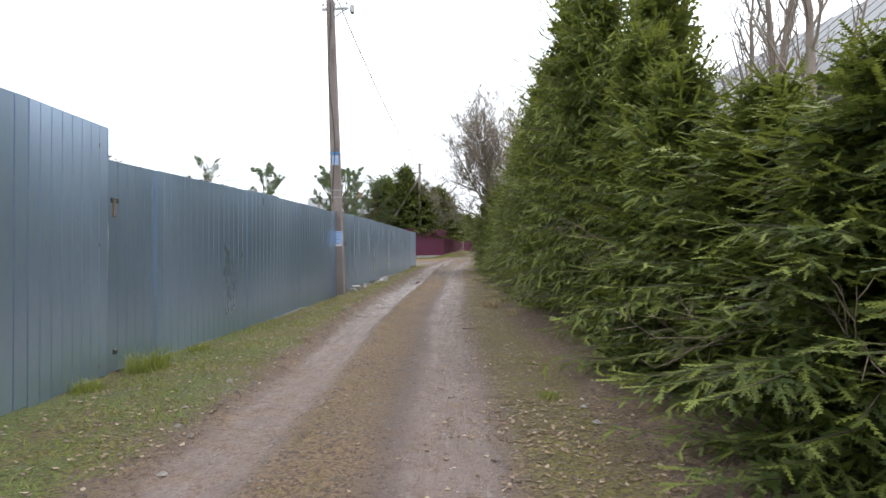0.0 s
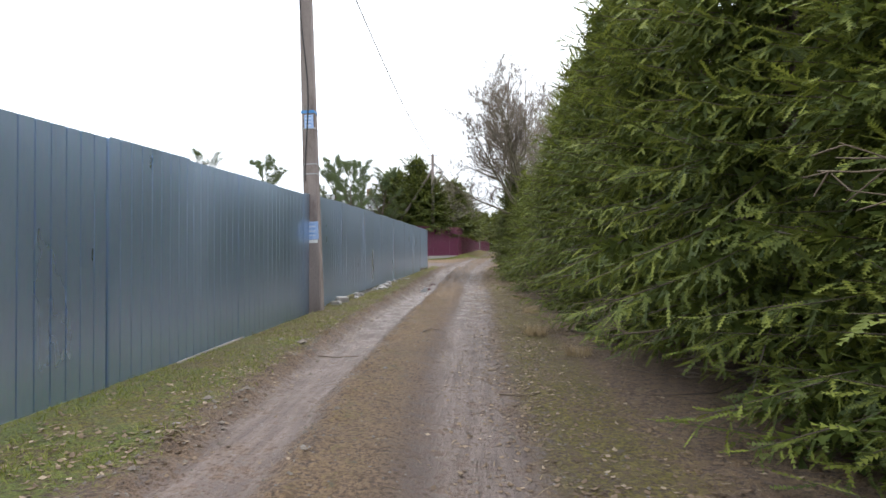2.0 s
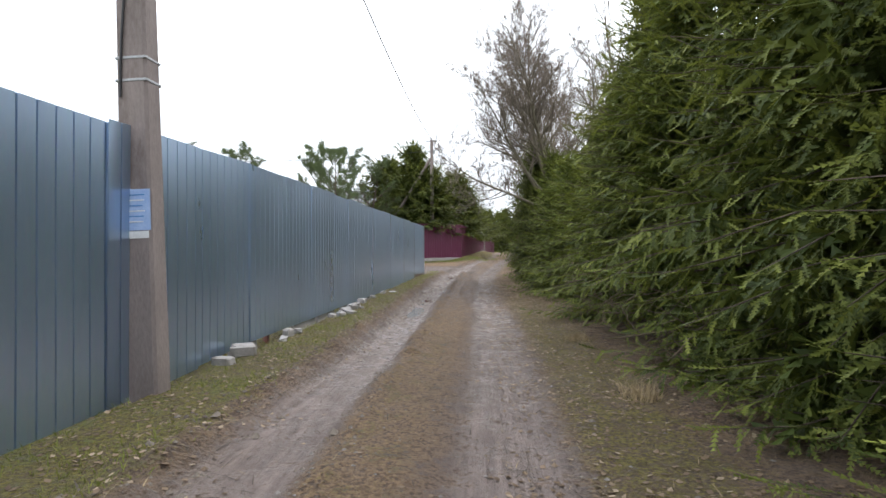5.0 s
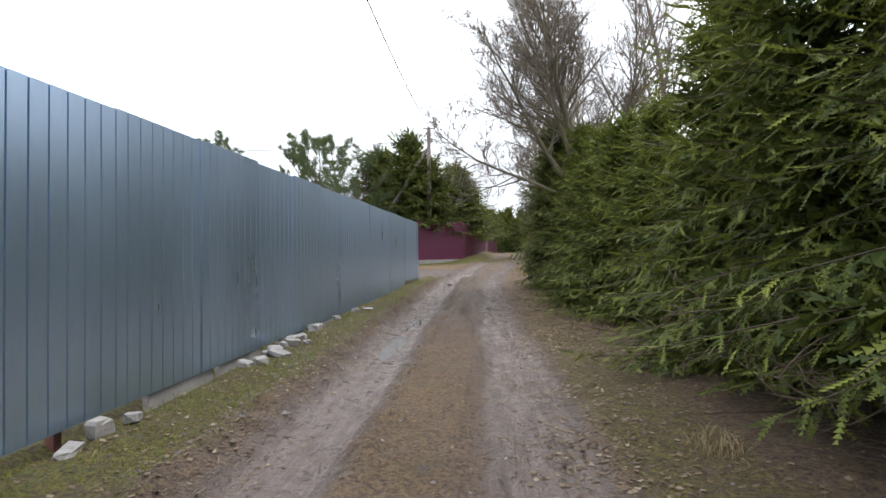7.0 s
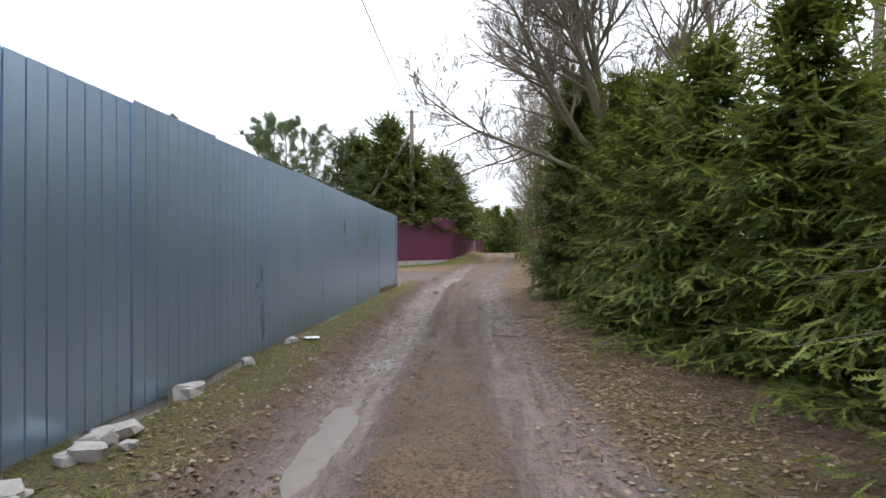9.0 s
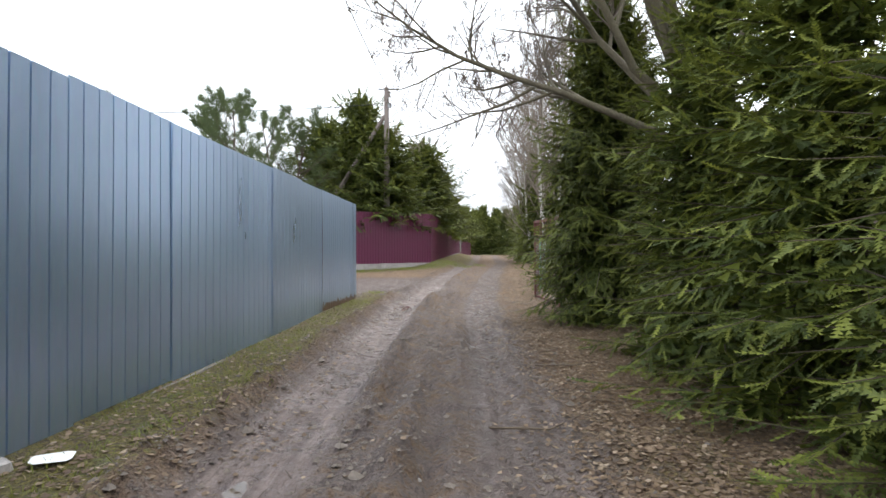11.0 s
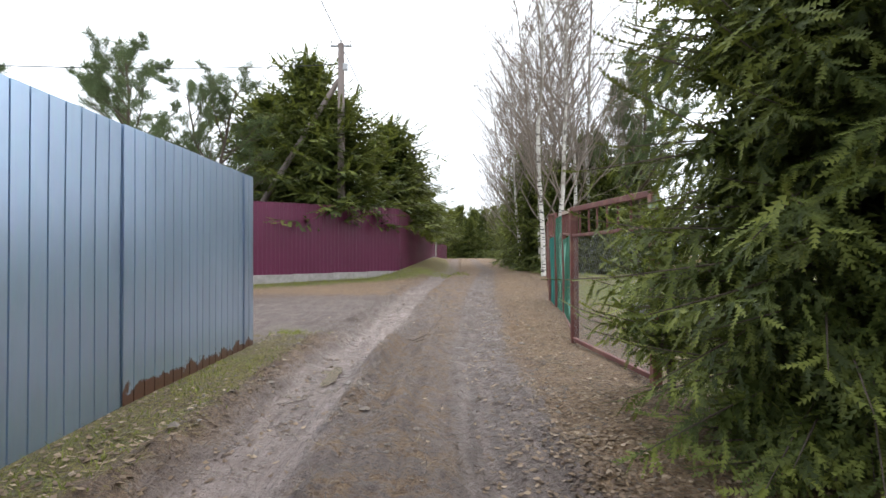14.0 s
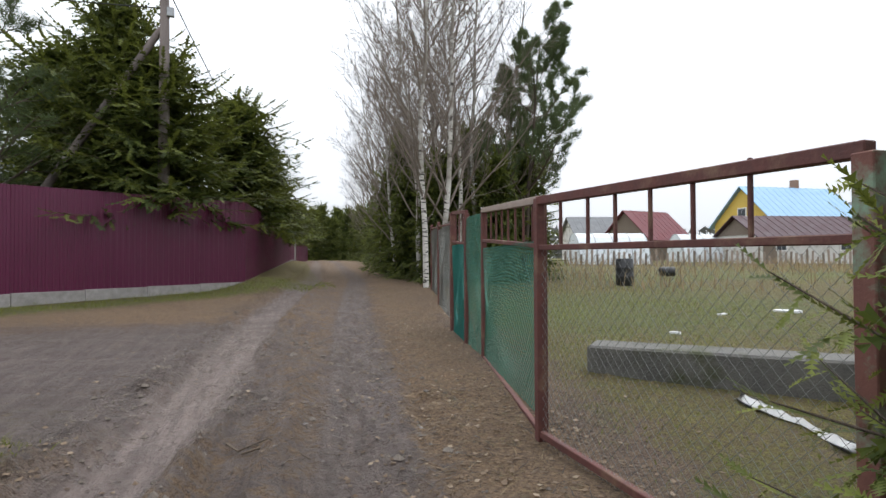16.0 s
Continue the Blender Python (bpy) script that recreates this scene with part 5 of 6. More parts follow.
def build_houses():
    view = -14.85
    house("yellow boarded house under a pale blue metal roof", place(1392, 47), view + 14, 8.6, 6.4, 3.3, 2.9, YELLOW, BLUE_ROOF, [(-2, 2.1, 1.0, 1.2), (1.5, 2.1, 1.0, 1.2)], [(0, 3.9, 0.8, 1.0), (-1.2, 1.8, 0.9, 1.1)], gable_m=YELLOW)
    house("low whitewashed outbuilding with a maroon roof", place(1400, 40), view + 8, 8.4, 4.4, 2.0, 1.35, LIME, MAROON_ROOF, [(-2.6, 1.3, 0.7, 0.7), (2.2, 1.3, 0.8, 0.7)], [], False, BOARDS, door=-3.4)
    house("brown plank house with a dull red roof", place(1142, 54), view - 152, 5.2, 5.6, 2.2, 2.5, BOARDS, RED_ROOF, [(0.5, 1.4, 0.9, 1.0)], [(0, 2.6, 0.9, 1.1)], False)
    house("grey-roofed cottage beyond the yard", place(1050, 58), view + 5, 5.0, 5.0, 2.6, 1.9, LIME, GREY_ROOF, [(-1, 1.5, 0.9, 1.0)], [], False)
    house("pale house at the far edge of the plots", place(1585, 48), view - 20, 6.0, 5.5, 3.0, 2.3, LIME, GREY_ROOF, [(0, 1.7, 1.0, 1.2)], [], True)
    house("brown brick house with white-framed windows", (-12.6, 60, 0.9), 12, 8.0, 7.0, 4.4, 1.9, BRICK, GREY_ROOF, [(-2.2, 3.6, 1.1, 1.3), (1.6, 3.6, 1.1, 1.3)], [(0, 3.6, 1.1, 1.3)], True)
    house("grey-clad house behind the hedge", (9.6, 15.5, 0.2), 100, 8.0, 6.5, 4.6, 2.6, GREY_ROOF, GREY_ROOF, [(-2, 3.3, 1.0, 1.2), (1.8, 3.3, 1.0, 1.2)], [(0, 4.0, 0.9, 1.1)], False)
    house("dark-roofed house behind the gate", (-17.4, 15.0, 0.0), 95, 7.0, 6.4, 3.9, 2.2, BRICK, MAROON_ROOF, [(0, 1.7, 1.0, 1.2)], [], False)
    FILM = plain("greenhouse_film", (0.52, 0.56, 0.58), (0.68, 0.71, 0.73), 0.5)
    for px, fwd, w in ((1075, 37, 4.6), (1235, 42, 3.6)):
        g = thing("greenhouse", "arched greenhouse covered with cloudy film", "greenhouse", place(px, fwd), turn=view + 6)
        bm = bmesh.new()
        arc = [(math.cos(a) * 1.3, max(0, math.sin(a)) * 2.1) for a in np.linspace(0, math.pi, 13)]
        ends = [[bm.verts.new((x, y, z)) for y, z in arc] for x in (-w / 2, w / 2)]
        for i in range(12):
            bm.faces.new((ends[0][i], ends[0][i + 1], ends[1][i + 1], ends[1][i]))
        bm.faces.new(ends[0])
        bm.faces.new(ends[1][::-1])
        bmesh.ops.recalc_face_normals(bm, faces=bm.faces[:])
        part("cover", bm, FILM, g, smooth=False)
        for x in np.linspace(-w / 2, w / 2, 5):
            v, f = tubes([([(x, y * 1.01, z * 1.01) for y, z in arc], [0.025] * 13)], 4)
            under(new("hoop", raw_mesh("hoop", v, f, STEEL, True)), g)
    fence = thing("plank_fence", "low weathered paling fence behind the yard", "fence", (0, 0, 0))
    for i in range(70):
        px = 1000 + i * 9.5
        x, y = at_pixel_plan(px, 34 + 0.4 * math.sin(i))
        hgt = 0.85 + 0.25 * math.sin(i * 1.7) * math.sin(i * 0.3)
        part("paling", box((0.13, 0.025, hgt), (x, y, z_at(x, y) + hgt / 2 - 0.02), 0.004, (0, 3 * math.sin(i * 5.1), view)), WEATHERED if i % 3 else BOARDS, fence)
    far = plain("distant_woods", (0.10, 0.105, 0.10), (0.17, 0.17, 0.16), 1.0)
    rnd = np.random.RandomState(12)
    pts, tri = [], []
    for k in range(5000):
        a = rnd.uniform(radians(4), radians(80))
        r = rnd.uniform(150, 190)
        c = np.array([r * math.sin(a), 27 + r * math.cos(a), 2.0 + rnd.uniform(0, 1) ** 1.5 * (6 + 4 * value_noise(np.array(a * 14), np.array(0.0), 3))])
        o = rnd.normal(0, 0.9, (3, 3))
        tri.append((len(pts), len(pts) + 1, len(pts) + 2))
        pts += list(c + o)
    tagged(new("distant_trees", raw_mesh("distant_trees", np.array(pts), np.array(tri), far)), "grey leafless woods along the horizon", "woods", kind="stuff")


build_houses()


# ---- loose ground cover ----
def heights(x, y):
    return ground_at(x, y)[0]


LEAF = needle_material("fallen_leaves", (0.085, 0.055, 0.036), (0.28, 0.200, 0.130), (0.50, 0.41, 0.30))
DRY = plain("dry_grass", (0.20, 0.145, 0.075), (0.42, 0.32, 0.185), 0.85, scale=9)
BLADE = needle_material("grass_blades", (0.12, 0.14, 0.024), (0.20, 0.225, 0.042), (0.32, 0.32, 0.085))
PEBBLE = plain("pebbles", (0.11, 0.095, 0.085), (0.26, 0.232, 0.21), 0.85, scale=40)
DARK_TWIG = plain("wet_dark_twigs", (0.030, 0.022, 0.016), (0.085, 0.060, 0.042), 0.8)
CLOD = plain("mud_clods", (0.085, 0.068, 0.054), (0.20, 0.165, 0.135), 0.85, scale=25)


def stuff(name, v, f, material, label, category):
    return tagged(new(name, raw_mesh(name, v, f, material)), label, category, kind="stuff")


def leaves(rnd, x, y, size):
    """Curled leaves lying on the ground: two bent halves each."""
    k = len(x)
    z = heights(x, y)
    a = rnd.uniform(0, 6.283, k)
    d, s = np.stack([np.cos(a), np.sin(a)], 1), np.stack([-np.sin(a), np.cos(a)], 1)
    L, W, up = size * rnd.uniform(0.6, 1.3, k), size * rnd.uniform(0.35, 0.6, k), size * rnd.uniform(0.02, 0.26, k)
    tilt = rnd.uniform(-0.35, 0.35, k) * size
    c = np.stack([x, y], 1)
    p = [np.column_stack([c - d * L[:, None] / 2, z + 0.004]), np.column_stack([c + d * L[:, None] / 2, z + 0.006 + np.abs(tilt)]),
         np.column_stack([c + s * W[:, None], z + 0.003 + up]), np.column_stack([c - s * W[:, None], z + 0.003 + up * 0.6])]
    v = np.stack(p, 1).reshape(-1, 3)
    b = (np.arange(k) * 4)[:, None]
    return v, np.concatenate([b + np.array([[0, 1, 2]]), b + np.array([[1, 0, 3]])])


def blades(rnd, x, y, height, width, lean):
    k = len(x)
    z = heights(x, y) - 0.004
    a, b = rnd.uniform(0, 6.283, k), rnd.uniform(0, 6.283, k)
    h, w = height * rnd.uniform(0.4, 1.3, k), width * rnd.uniform(0.6, 1.3, k)
    base = np.column_stack([x, y, z])
    s = np.column_stack([np.cos(a), np.sin(a), 0 * a]) * w[:, None]
    ld = np.column_stack([np.cos(b), np.sin(b), 0 * b]) * (h * lean * rnd.uniform(0.3, 1.2, k))[:, None]
    up = np.column_stack([0 * a, 0 * a, h])
    v = np.stack([base - s, base + s, base + s * 0.7 + up * 0.6 + ld * 0.4, base - s * 0.7 + up * 0.6 + ld * 0.4, base + up * 0.95 + ld * 1.1], 1).reshape(-1, 3)
    i = (np.arange(k) * 5)[:, None]
    return v, [i + np.array([[0, 1, 2, 3]]), i + np.array([[3, 2, 4]])]


def lumps(rnd, x, y, size, flat=0.6):
    tv = np.array([(1, 0, 0), (0.3, 0.9, 0), (-0.8, 0.6, 0), (-0.8, -0.6, 0), (0.3, -0.95, 0), (0.1, 0.1, 1), (0, 0, -0.6)], float)
    tf = np.array([(0, 1, 5), (1, 2, 5), (2, 3, 5), (3, 4, 5), (4, 0, 5), (1, 0, 6), (2, 1, 6), (3, 2, 6), (4, 3, 6), (0, 4, 6)])
    k = len(x)
    a = rnd.uniform(0, 6.283, k)
    s = size * rnd.lognormal(0, 0.45, k)
    t = tv[None] * rnd.uniform(0.7, 1.3, (k, 7, 3)) * s[:, None, None]
    t[:, :, 2] *= flat
    ca, sa = np.cos(a)[:, None], np.sin(a)[:, None]
    v = np.stack([t[:, :, 0] * ca - t[:, :, 1] * sa + x[:, None], t[:, :, 0] * sa + t[:, :, 1] * ca + y[:, None], t[:, :, 2] + (heights(x, y) + s * 0.12)[:, None]], 2)
    return v.reshape(-1, 3), (tf[None] + (np.arange(k) * 7)[:, None, None]).reshape(-1, 3)


def build_cover():
    rnd = np.random.RandomState(77)

    def pick(n, x0, x1, y0, y1, keep):
        x, y = rnd.uniform(x0, x1, n), rnd.uniform(y0, y1, n)
        m = rnd.rand(n) < keep(x, y)
        return x[m], y[m]

    def patch(x, y, s=2.2, seed=9):
        return np.clip(fbm(x * s, y * s, 3, seed) * 3.0 - 1.0, 0, 1)
    # pebbles all over the travelled strip
    x, y = pick(13000, -2.3, 0.9, 0.5, 38, lambda x, y: np.clip(bell(x - lane_x(y), 0.25, 0.8, 0.5) * np.interp(y, [0, 10, 20, 38], [0.8, 0.6, 0.2, 0.15]), 0, 1) * (0.25 + 0.75 * patch(x, y)))
    v, f = lumps(rnd, x, y, 0.0065)
    stuff("gravel", v, f, PEBBLE, "small grey stones pressed into the lane", "gravel")
    x, y = pick(80, -2.6, 0.9, 0.5, 36, lambda x, y: 0.8 + 0 * x)
    v, f = lumps(rnd, x, y, 0.016, 0.5)
    stuff("loose_stones", v, f, PEBBLE, "larger loose stones scattered on the lane", "stones")
    # clods along the ruts and verges
    def near_rut(x, y):
        u = x - lane_x(y)
        return np.clip(bell(u, -1.08, 0.12, 0.2) + bell(u, -0.33, 0.05, 0.08) * 1.6 + bell(u, 1.2, 0.2, 0.3) * 0.15, 0, 1) * patch(x, y, 1.2, 4)
    x, y = pick(26000, -2.6, 0.7, 2, 37, lambda x, y: near_rut(x, y) * np.interp(y, [2, 8, 16], [0.3, 0.7, 1]))
    v, f = lumps(rnd, x, y, 0.011, 0.7)
    stuff("mud_clods", v, f, CLOD, "dark clods thrown up along the wheel ruts", "mud")
    x, y = pick(16000, -2.4, 0.3, 20, 35.5, lambda x, y: bell(x - lane_x(y), 0.0, 0.9, 0.4) * patch(x, y, 1.5, 15) ** 2 * np.interp(y, [20, 25, 33, 35.5], [0.3, 1, 1, 0.2]))
    v, f = lumps(rnd, x, y, 0.011, 0.55)
    stuff("mud_lumps", v, f, CLOD, "churned lumps of mud where the lane widens", "mud")
    # leaf litter: thick on the straw verges
    def litter(x, y):
        u = x - lane_x(y)
        verge = np.clip(np.maximum(bell(u, 1.35, 0.55, 0.4), bell(x, -2.5, 0.4, 0.4) * 0.85 * (y < 31)), 0, 1)
        return verge * np.interp(y, [0, 12, 20, 23, 27, 29, 45], [0.6, 0.6, 0.8, 1.0, 1.0, 0.45, 0.45]) * (0.25 + 0.75 * patch(x, y, 1.6, 6)) + 0.02
    x, y = pick(110000, -3.0, 2.4, 0.5, 42, litter)
    v, f = leaves(rnd, x, y, 0.034)
    x, y = pick(24000, -0.3, 1.9, 18.5, 27.5, lambda x, y: np.clip(bell(x - lane_x(y), 1.6, 0.6, 0.5), 0, 1) * np.interp(y, [18.5, 21], [0.1, 0.8]))
    v2, f2 = leaves(rnd, x, y, 0.030)
    v, f = np.concatenate([v, v2]), np.concatenate([f, f2 + len(v)])
    stuff("fallen_leaves", v, f, LEAF, "brown fallen leaves and litter on the verges", "leaves")
    # straw and dry stalks lying about
    x, y = pick(60000, -3.0, 2.2, 0.5, 40, lambda x, y: litter(x, y) * 0.9 + 0.02)
    v, f = blades(rnd, x, y, 0.022, 0.0020, 5.0)
    stuff("dry_stalks", v, f, DRY, "dry straw stalks lying on the ground", "straw")
    x, y = pick(17000, -2.6, 1.2, 8, 36, lambda x, y: 0.75 * bell(x - lane_x(y), 0.3, 1.3, 0.6) * np.interp(y, [8, 18, 22], [0.3, 0.5, 1.0]))
    v, f = blades(rnd, x, y, 0.018, 0.0050, 8.0)
    stuff("twig_litter", v, f, DARK_TWIG, "small dark twigs trodden into the lane", "twigs")
    # short grass: lush near the gate, mossy tufts further on, yard and fence strips
    x, y = pick(60000, -3.25, -1.6, 1.0, 31, lambda x, y: np.clip((lane_x(y) - 1.0 - x) / 0.3, 0, 1) * (x > fence_x(y) + 0.04) * np.interp(y, [0, 7, 11, 15, 31], [0.95, 0.85, 0.6, 0.5, 0.5]) * patch(x, y, 2.6, 2))
    v, f = blades(rnd, x, y, 0.042, 0.0032, 1.1)
    stuff("verge_grass", v, f, BLADE, "short green grass and moss along the fence", "grass")
    x, y = pick(45000, 0.9, 7.5, 28.4, 41, lambda x, y: np.clip((x - 0.85 - (y - 30) * 0.13) / 0.3, 0, 1) * np.clip(1.3 - (x - 0.9) / 8, 0.2, 1) * (0.2 + 0.8 * patch(x, y, 1.0, 3)))
    v, f = blades(rnd, x, y, 0.035, 0.003, 1.0)
    stuff("yard_grass", v, f, BLADE, "patchy mown grass in the yard", "grass")
    x, y = pick(15000, 0.9, 9.0, 28.4, 44, lambda x, y: np.clip((x - 0.9 - (y - 30) * 0.13) / 0.3, 0, 1) * patch(x, y, 0.7, 8))
    v, f = blades(rnd, x, y, 0.04, 0.003, 1.3)
    stuff("yard_straw", v, f, DRY, "withered pale grass in the yard", "grass")
    x, y = pick(30000, -8.0, 0.2, 34, 43, lambda x, y: bell((y - 41.4) * 0.776 - (x + 1.9) * 0.63, -0.65, 0.45, 0.5) * (0.3 + 0.7 * patch(x, y, 1.4, 5)))
    v, f = blades(rnd, x, y, 0.06, 0.004, 0.8)
    stuff("fence_grass", v, f, BLADE, "grass strip along the crimson fence", "grass")
    # weeds in the far part of the yard
    x, y = pick(5000, 6, 30, 38, 60, lambda x, y: patch(x, y, 0.4, 11))
    v, f = blades(rnd, x, y, 0.5, 0.012, 0.4)
    stuff("tall_weeds", v, f, DRY, "tall withered weeds at the back of the yard", "weeds")


build_cover()


def tuft(x, y, r, height, n, material, label, seed):
    rnd = np.random.RandomState(seed)
    a, q = rnd.uniform(0, 6.283, n), r * np.sqrt(rnd.rand(n))
    v, f = blades(rnd, x + q * np.cos(a), y + q * np.sin(a), height, 0.003, 0.9)
    tagged(new("grass_tuft", raw_mesh("grass_tuft", v, f, material)), label, "grass")


for k, (x, y, r, h, n, mtl, lab) in enumerate([
        (-3.1, 5.35, 0.2, 0.20, 420, BLADE, "green weed tuft at the foot of the gate"), (-3.15, 4.55, 0.14, 0.11, 200, BLADE, "green weed tuft at the foot of the gate"),
        (-3.0, 6.2, 0.12, 0.09, 160, BLADE, "green weed tuft at the foot of the fence"), (0.62, 4.55, 0.10, 0.06, 120, BLADE, "small green tuft beside the lane"),
        (0.42, 10.95, 0.16, 0.15, 240, DRY, "pale dry grass tuft beside the hedge"), (0.75, 9.7, 0.15, 0.13, 180, DRY, "pale dry grass tuft beside the hedge"),
        (0.55, 13.1, 0.15, 0.12, 170, DRY, "pale dry grass tuft beside the hedge"), (-2.55, 31.0, 0.18, 0.07, 200, BLADE, "grass tuft at the end of the fence"),
        (0.5, 15.6, 0.15, 0.10, 160, DRY, "pale dry grass tuft beside the hedge")]):
    tuft(x, y, r, h, n, mtl, lab, 300 + k)


# ---- puddles ----
def water_material():
    n = Nodes("muddy_water")
    w = n.noise(9.0, 2, 0.5, n.where())
    n.bump(w, 0.04, 0.01)
    return n.set(Base_Color=n.mix(w, (0.14, 0.115, 0.09), (0.19, 0.16, 0.13)), Roughness=0.04, Specular_IOR_Level=0.5)


WATER = water_material()


def puddle(cx, cy, half_w, half_l, fill, seed):
    """Water in a hollow: its level fills that share of the ground inside the outline."""
    bm = bmesh.new()
    rnd = random.Random(seed)
    ys = np.repeat(np.linspace(cy - half_l, cy + half_l, 40), 9)
    xs = cx + np.tile(np.linspace(-half_w, half_w, 9), 40) + lane_x(ys) - lane_x(cy)
    dip = float(np.percentile(heights(xs, ys) - lane_z(ys), fill))
    rings = []
    for i in range(25):
        y = cy - half_l + 2 * half_l * i / 24
        w = half_w * (1.0 - (2 * i / 24 - 1) ** 4) ** 0.5 * (1 + rnd.uniform(-0.15, 0.15)) + 0.01
        x = cx + float(lane_x(y) - lane_x(cy))
        rings.append([bm.verts.new((x + s * w, y, float(lane_z(y)) + dip)) for s in (-1, -0.33, 0.33, 1)])
    for a, b in zip(rings[:-1], rings[1:]):
        for k in range(3):
            bm.faces.new((a[k], a[k + 1], b[k + 1], b[k]))
    tagged(part("puddle", bm, WATER), "thin muddy puddle standing in a wheel rut", "puddle", kind="structure")


puddle(-1.80, 20.2, 0.11, 1.9, 55, 1)
puddle(-1.82, 29.2, 0.09, 0.40, 60, 4)


# ---- rubble, footing slabs and sticks ----
def stone(x, y, size, material, label, seed, turn=0.0, name="stone_block", lift=0.35, tilt=0.0, category="stone"):
    ob = tagged(part(name, rubble(size, seed, 0.2), material), label, category)
    ob.matrix_basis = pose(x, y, z_at(x, y) + size[2] * lift, tilt, 0, turn)
    return ob


def build_rubble():
    for k, (x, y, s, turn, tilt) in enumerate([(-2.80, 15.22, (0.08, 0.17, 0.05), 10, 8), (-2.85, 15.52, (0.09, 0.13, 0.10), -5, 3), (-2.82, 15.78, (0.09, 0.16, 0.06), 20, -10)]):
        stone(x, y, s, PALE_STONE, "pale broken block lying at the fence", 400 + k, turn, "broken_block", 0.4, tilt)
    rnd = random.Random(9)
    for k in range(12):
        y = 17.35 + rnd.uniform(0, 1.35)
        x = -2.72 + rnd.uniform(-0.12, 0.10)
        s = rnd.uniform(0.06, 0.16)
        stone(x, y, (s, s * rnd.uniform(1, 1.9), s * rnd.uniform(0.5, 0.8)), PALE_STONE, "pale chunk in a heap of rubble", 420 + k, rnd.uniform(0, 180), "rubble_chunk", 0.4, rnd.uniform(-15, 15))
    for k, (y, s) in enumerate([(19.6, 0.14), (20.6, 0.09), (13.9, 0.12), (14.3, 0.16), (21.8, 0.09)]):
        stone(-2.86, y, (s, s * 1.5, s * 0.7), PALE_STONE, "pale stone at the foot of the fence", 450 + k, 40 * k, "broken_block")
    for k, (y, ln, h) in enumerate([(14.72, 0.62, 0.14), (16.75, 0.95, 0.09), (17.8, 0.9, 0.08), (19.2, 0.9, 0.06), (20.6, 1.1, 0.05)]):
        slab = part("footing_slab", box((0.05, ln, h + 0.12), (0, 0, 0), 0.008), CONCRETE)
        tagged(slab, "grey concrete slab closing the gap under the fence", "slab")
        slab.matrix_basis = pose(float(fence_x(y)) - 0.04, y, z_at(float(fence_x(y)) + 0.03, y) + h / 2 - 0.02, 0, -6, 2 * math.sin(k * 3.0))
    for k, (y0, y1) in enumerate([(9.0, 10.35), (23.2, 24.4)]):
        x0, x1 = float(fence_x(y0)), float(fence_x(y1))
        lath = part("lath", box((0.02, y1 - y0, 0.022), (0, 0, 0), 0.004), CONCRETE)
        tagged(lath, "pale lath lying along the foot of the fence", "board")
        ym = (y0 + y1) / 2
        lath.matrix_basis = pose((x0 + x1) / 2 + 0.07, ym, z_at((x0 + x1) / 2 + 0.07, ym) + 0.02, math.degrees(math.atan2(z_at(x1 + 0.07, y1) - z_at(x0 + 0.07, y0), y1 - y0)), 0, math.degrees(math.atan2(x0 - x1, y1 - y0)))
    plate = tagged(part("plate", rubble((0.15, 0.11, 0.010), 470, 0.2), WHITE), "pale flat plate lying in the verge", "litter")
    plate.matrix_basis = pose(-2.67, 21.9, z_at(-2.67, 21.9) + 0.02, 4, 3, 30)


build_rubble()


def stick(points, r, label, material=None):
    pts = [(x, y, z_at(x, y) + r + h) for x, y, h in points]
    tagged(tube_part("stick", [(pts, np.linspace(r, r * 0.5, len(pts)))], material or BROWN_TWIG, sides=6), label, "stick")


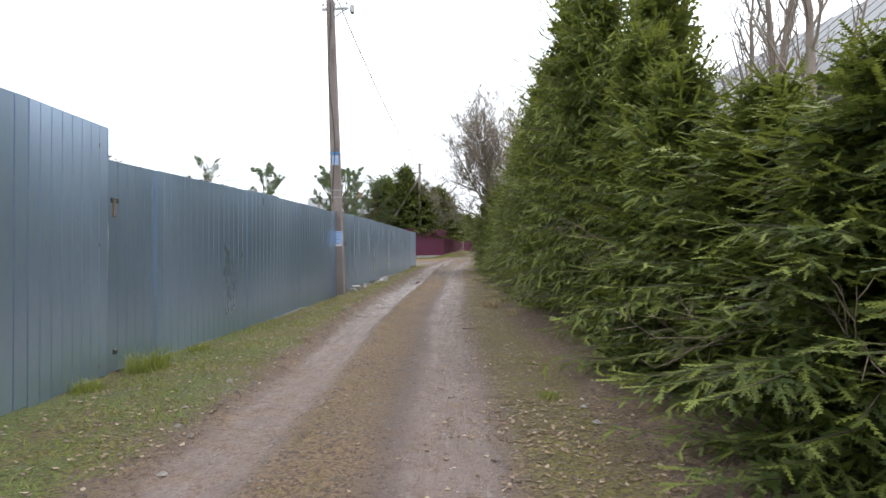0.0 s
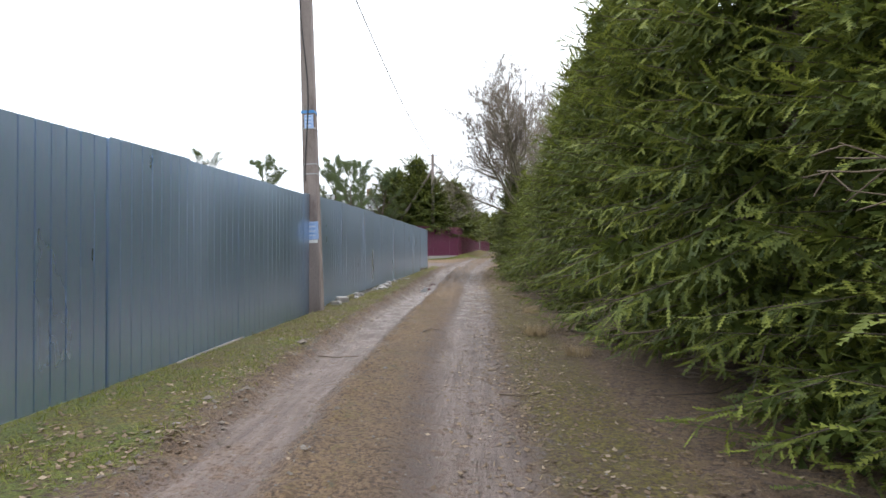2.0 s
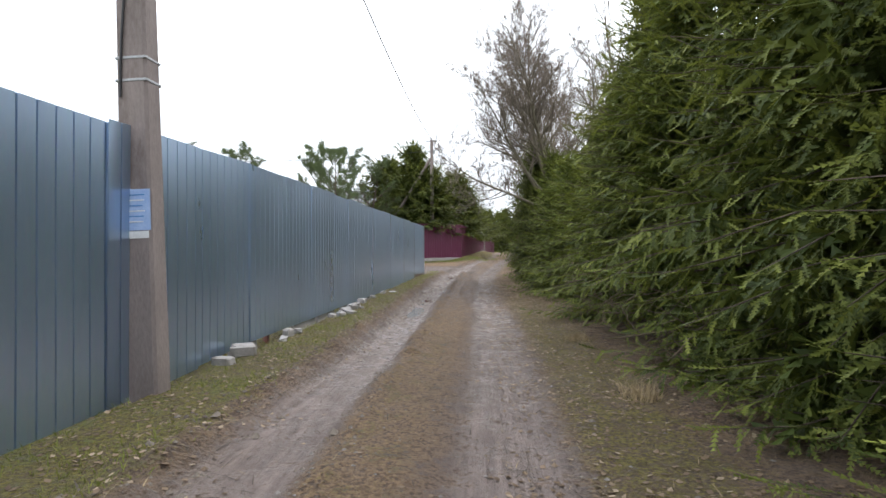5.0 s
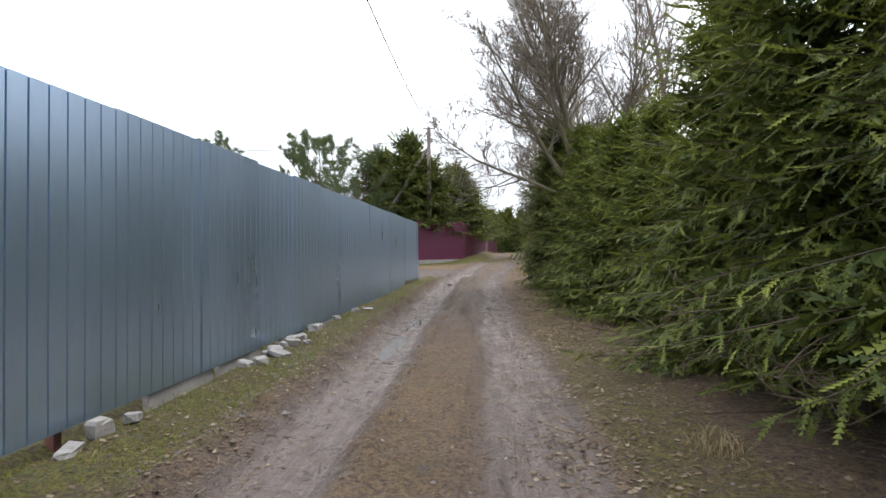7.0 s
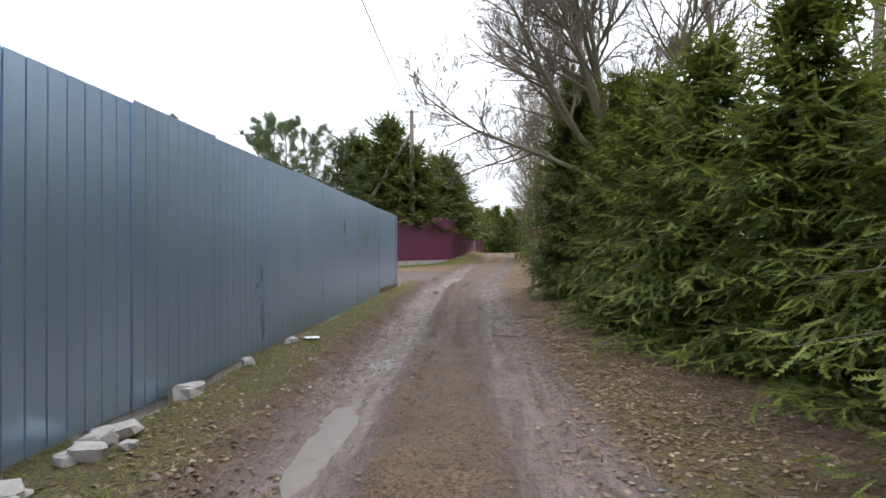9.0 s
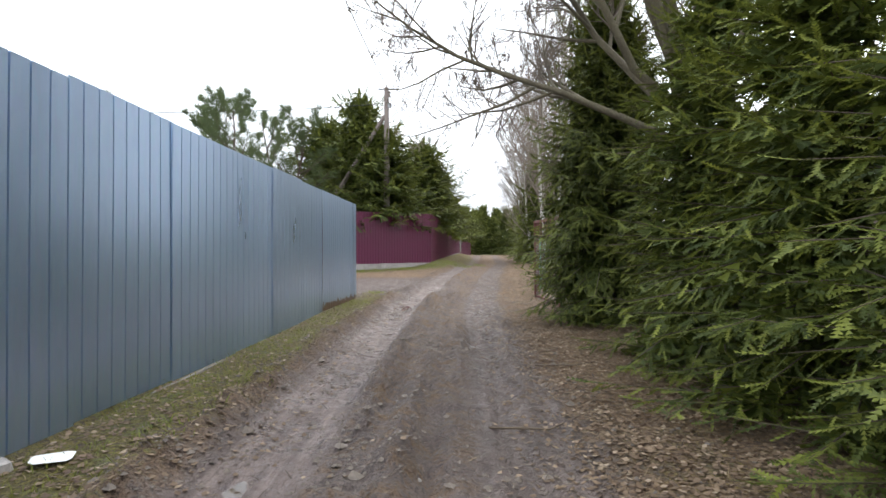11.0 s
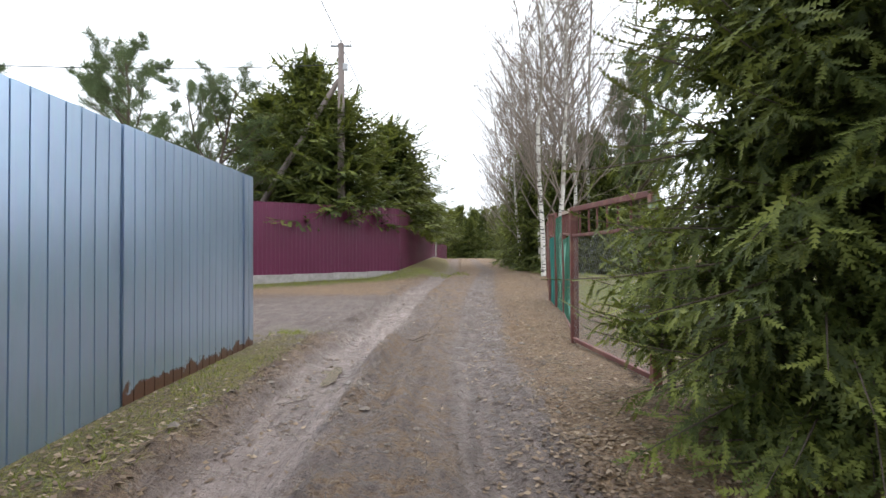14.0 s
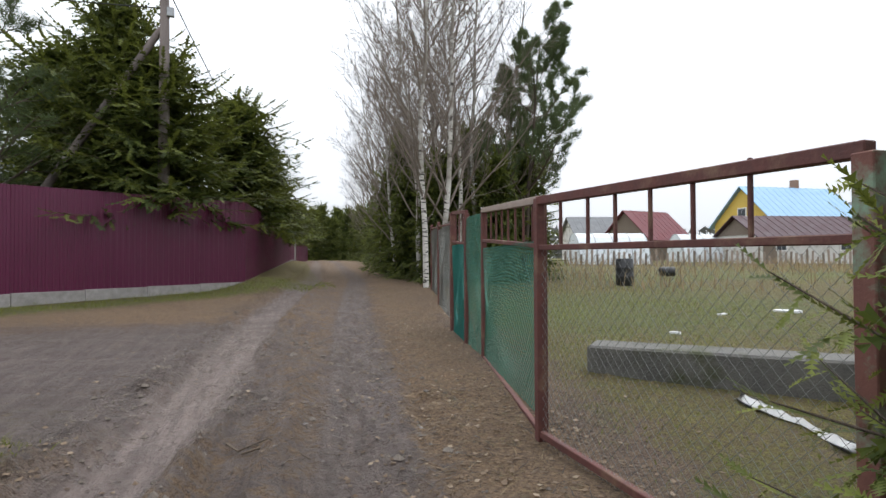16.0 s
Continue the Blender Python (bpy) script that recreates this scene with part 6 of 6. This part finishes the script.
STICKS = [[(-1.93, 9.6, 0), (-1.75, 9.62, 0.012), (-1.54, 9.76, 0)], [(-0.98, 10.9, 0), (-0.9, 11.1, 0.01), (-0.75, 11.12, 0.0)], [(-1.2, 30.87, 0), (-1.12, 30.68, 0.02), (-0.95, 30.6, 0.015), (-0.72, 30.52, 0.0)],
          [(-1.1, 30.66, 0.0), (-0.8, 30.7, 0.03)], [(-0.7, 22.6, 0), (-0.35, 22.7, 0.01), (-0.1, 22.95, 0.0)], [(-0.2, 24.4, 0), (0.1, 24.2, 0.02), (0.3, 24.35, 0)],
          [(0.3, 18.2, 0.0), (0.6, 18.05, 0.03), (0.9, 18.1, 0.0)], [(-0.1, 8.2, 0), (0.1, 8.1, 0.01), (0.22, 8.2, 0)]]
for row in STICKS:
    stick(row, 0.007, "dry brown stick lying on the lane")


def dead_branch(x, y, z, az, el, length, seed):
    """A bare grey branch that pokes out of the hedge."""
    a, e = radians(az), radians(el)
    d = np.array([math.cos(a) * math.cos(e), math.sin(a) * math.cos(e), math.sin(e)])
    sk = branching(seed, 0.02, 0.004, spread=0.5, levels=3, kids=(0, 5, 3), upward=0.1, ratio=0.5, wob=0.12, starts=[((0, 0, 0), d, length, 0.011)])
    t = thing("dead_branch", "bare grey branch sticking out of the hedge", "branch", (x, y, z), "dead hedge branches")
    v, f = tubes([b for lv in sk[1:] for b in lv], 5)
    under(new("wood", raw_mesh("wood", v, f, BROWN_TWIG, True)), t)


for k, (x, y, z, az, el, ln) in enumerate([(2.0, 3.6, 0.62, 190, -6, 1.0), (2.05, 3.0, 0.62, 205, -12, 0.9), (1.75, 5.7, 1.0, 190, 5, 0.9), (1.5, 16.6, 0.62, 200, -8, 1.0), (1.5, 16.2, 0.75, 215, -12, 1.1), (1.4, 15.9, 0.6, 225, -4, 0.9),
                                           (1.5, 14.6, 0.55, 205, 2, 0.8), (1.4, 14.2, 0.35, 190, -4, 0.9), (1.35, 13.9, 0.5, 235, -10, 0.9), (1.4, 15.3, 0.3, 200, 0, 0.8), (1.4, 8.6, 0.4, 210, -5, 0.8), (1.35, 9.6, 0.55, 230, -8, 0.8), (1.3, 17.2, 0.3, 215, 0, 0.7), (1.5, 24.8, 1.0, 250, 30, 1.1), (1.45, 24.6, 0.9, 265, 50, 1.2), (1.35, 11.2, 0.5, 200, 0, 0.7)]):
    dead_branch(x, y, z_at(x, y) + z, az, el, ln, 500 + k)
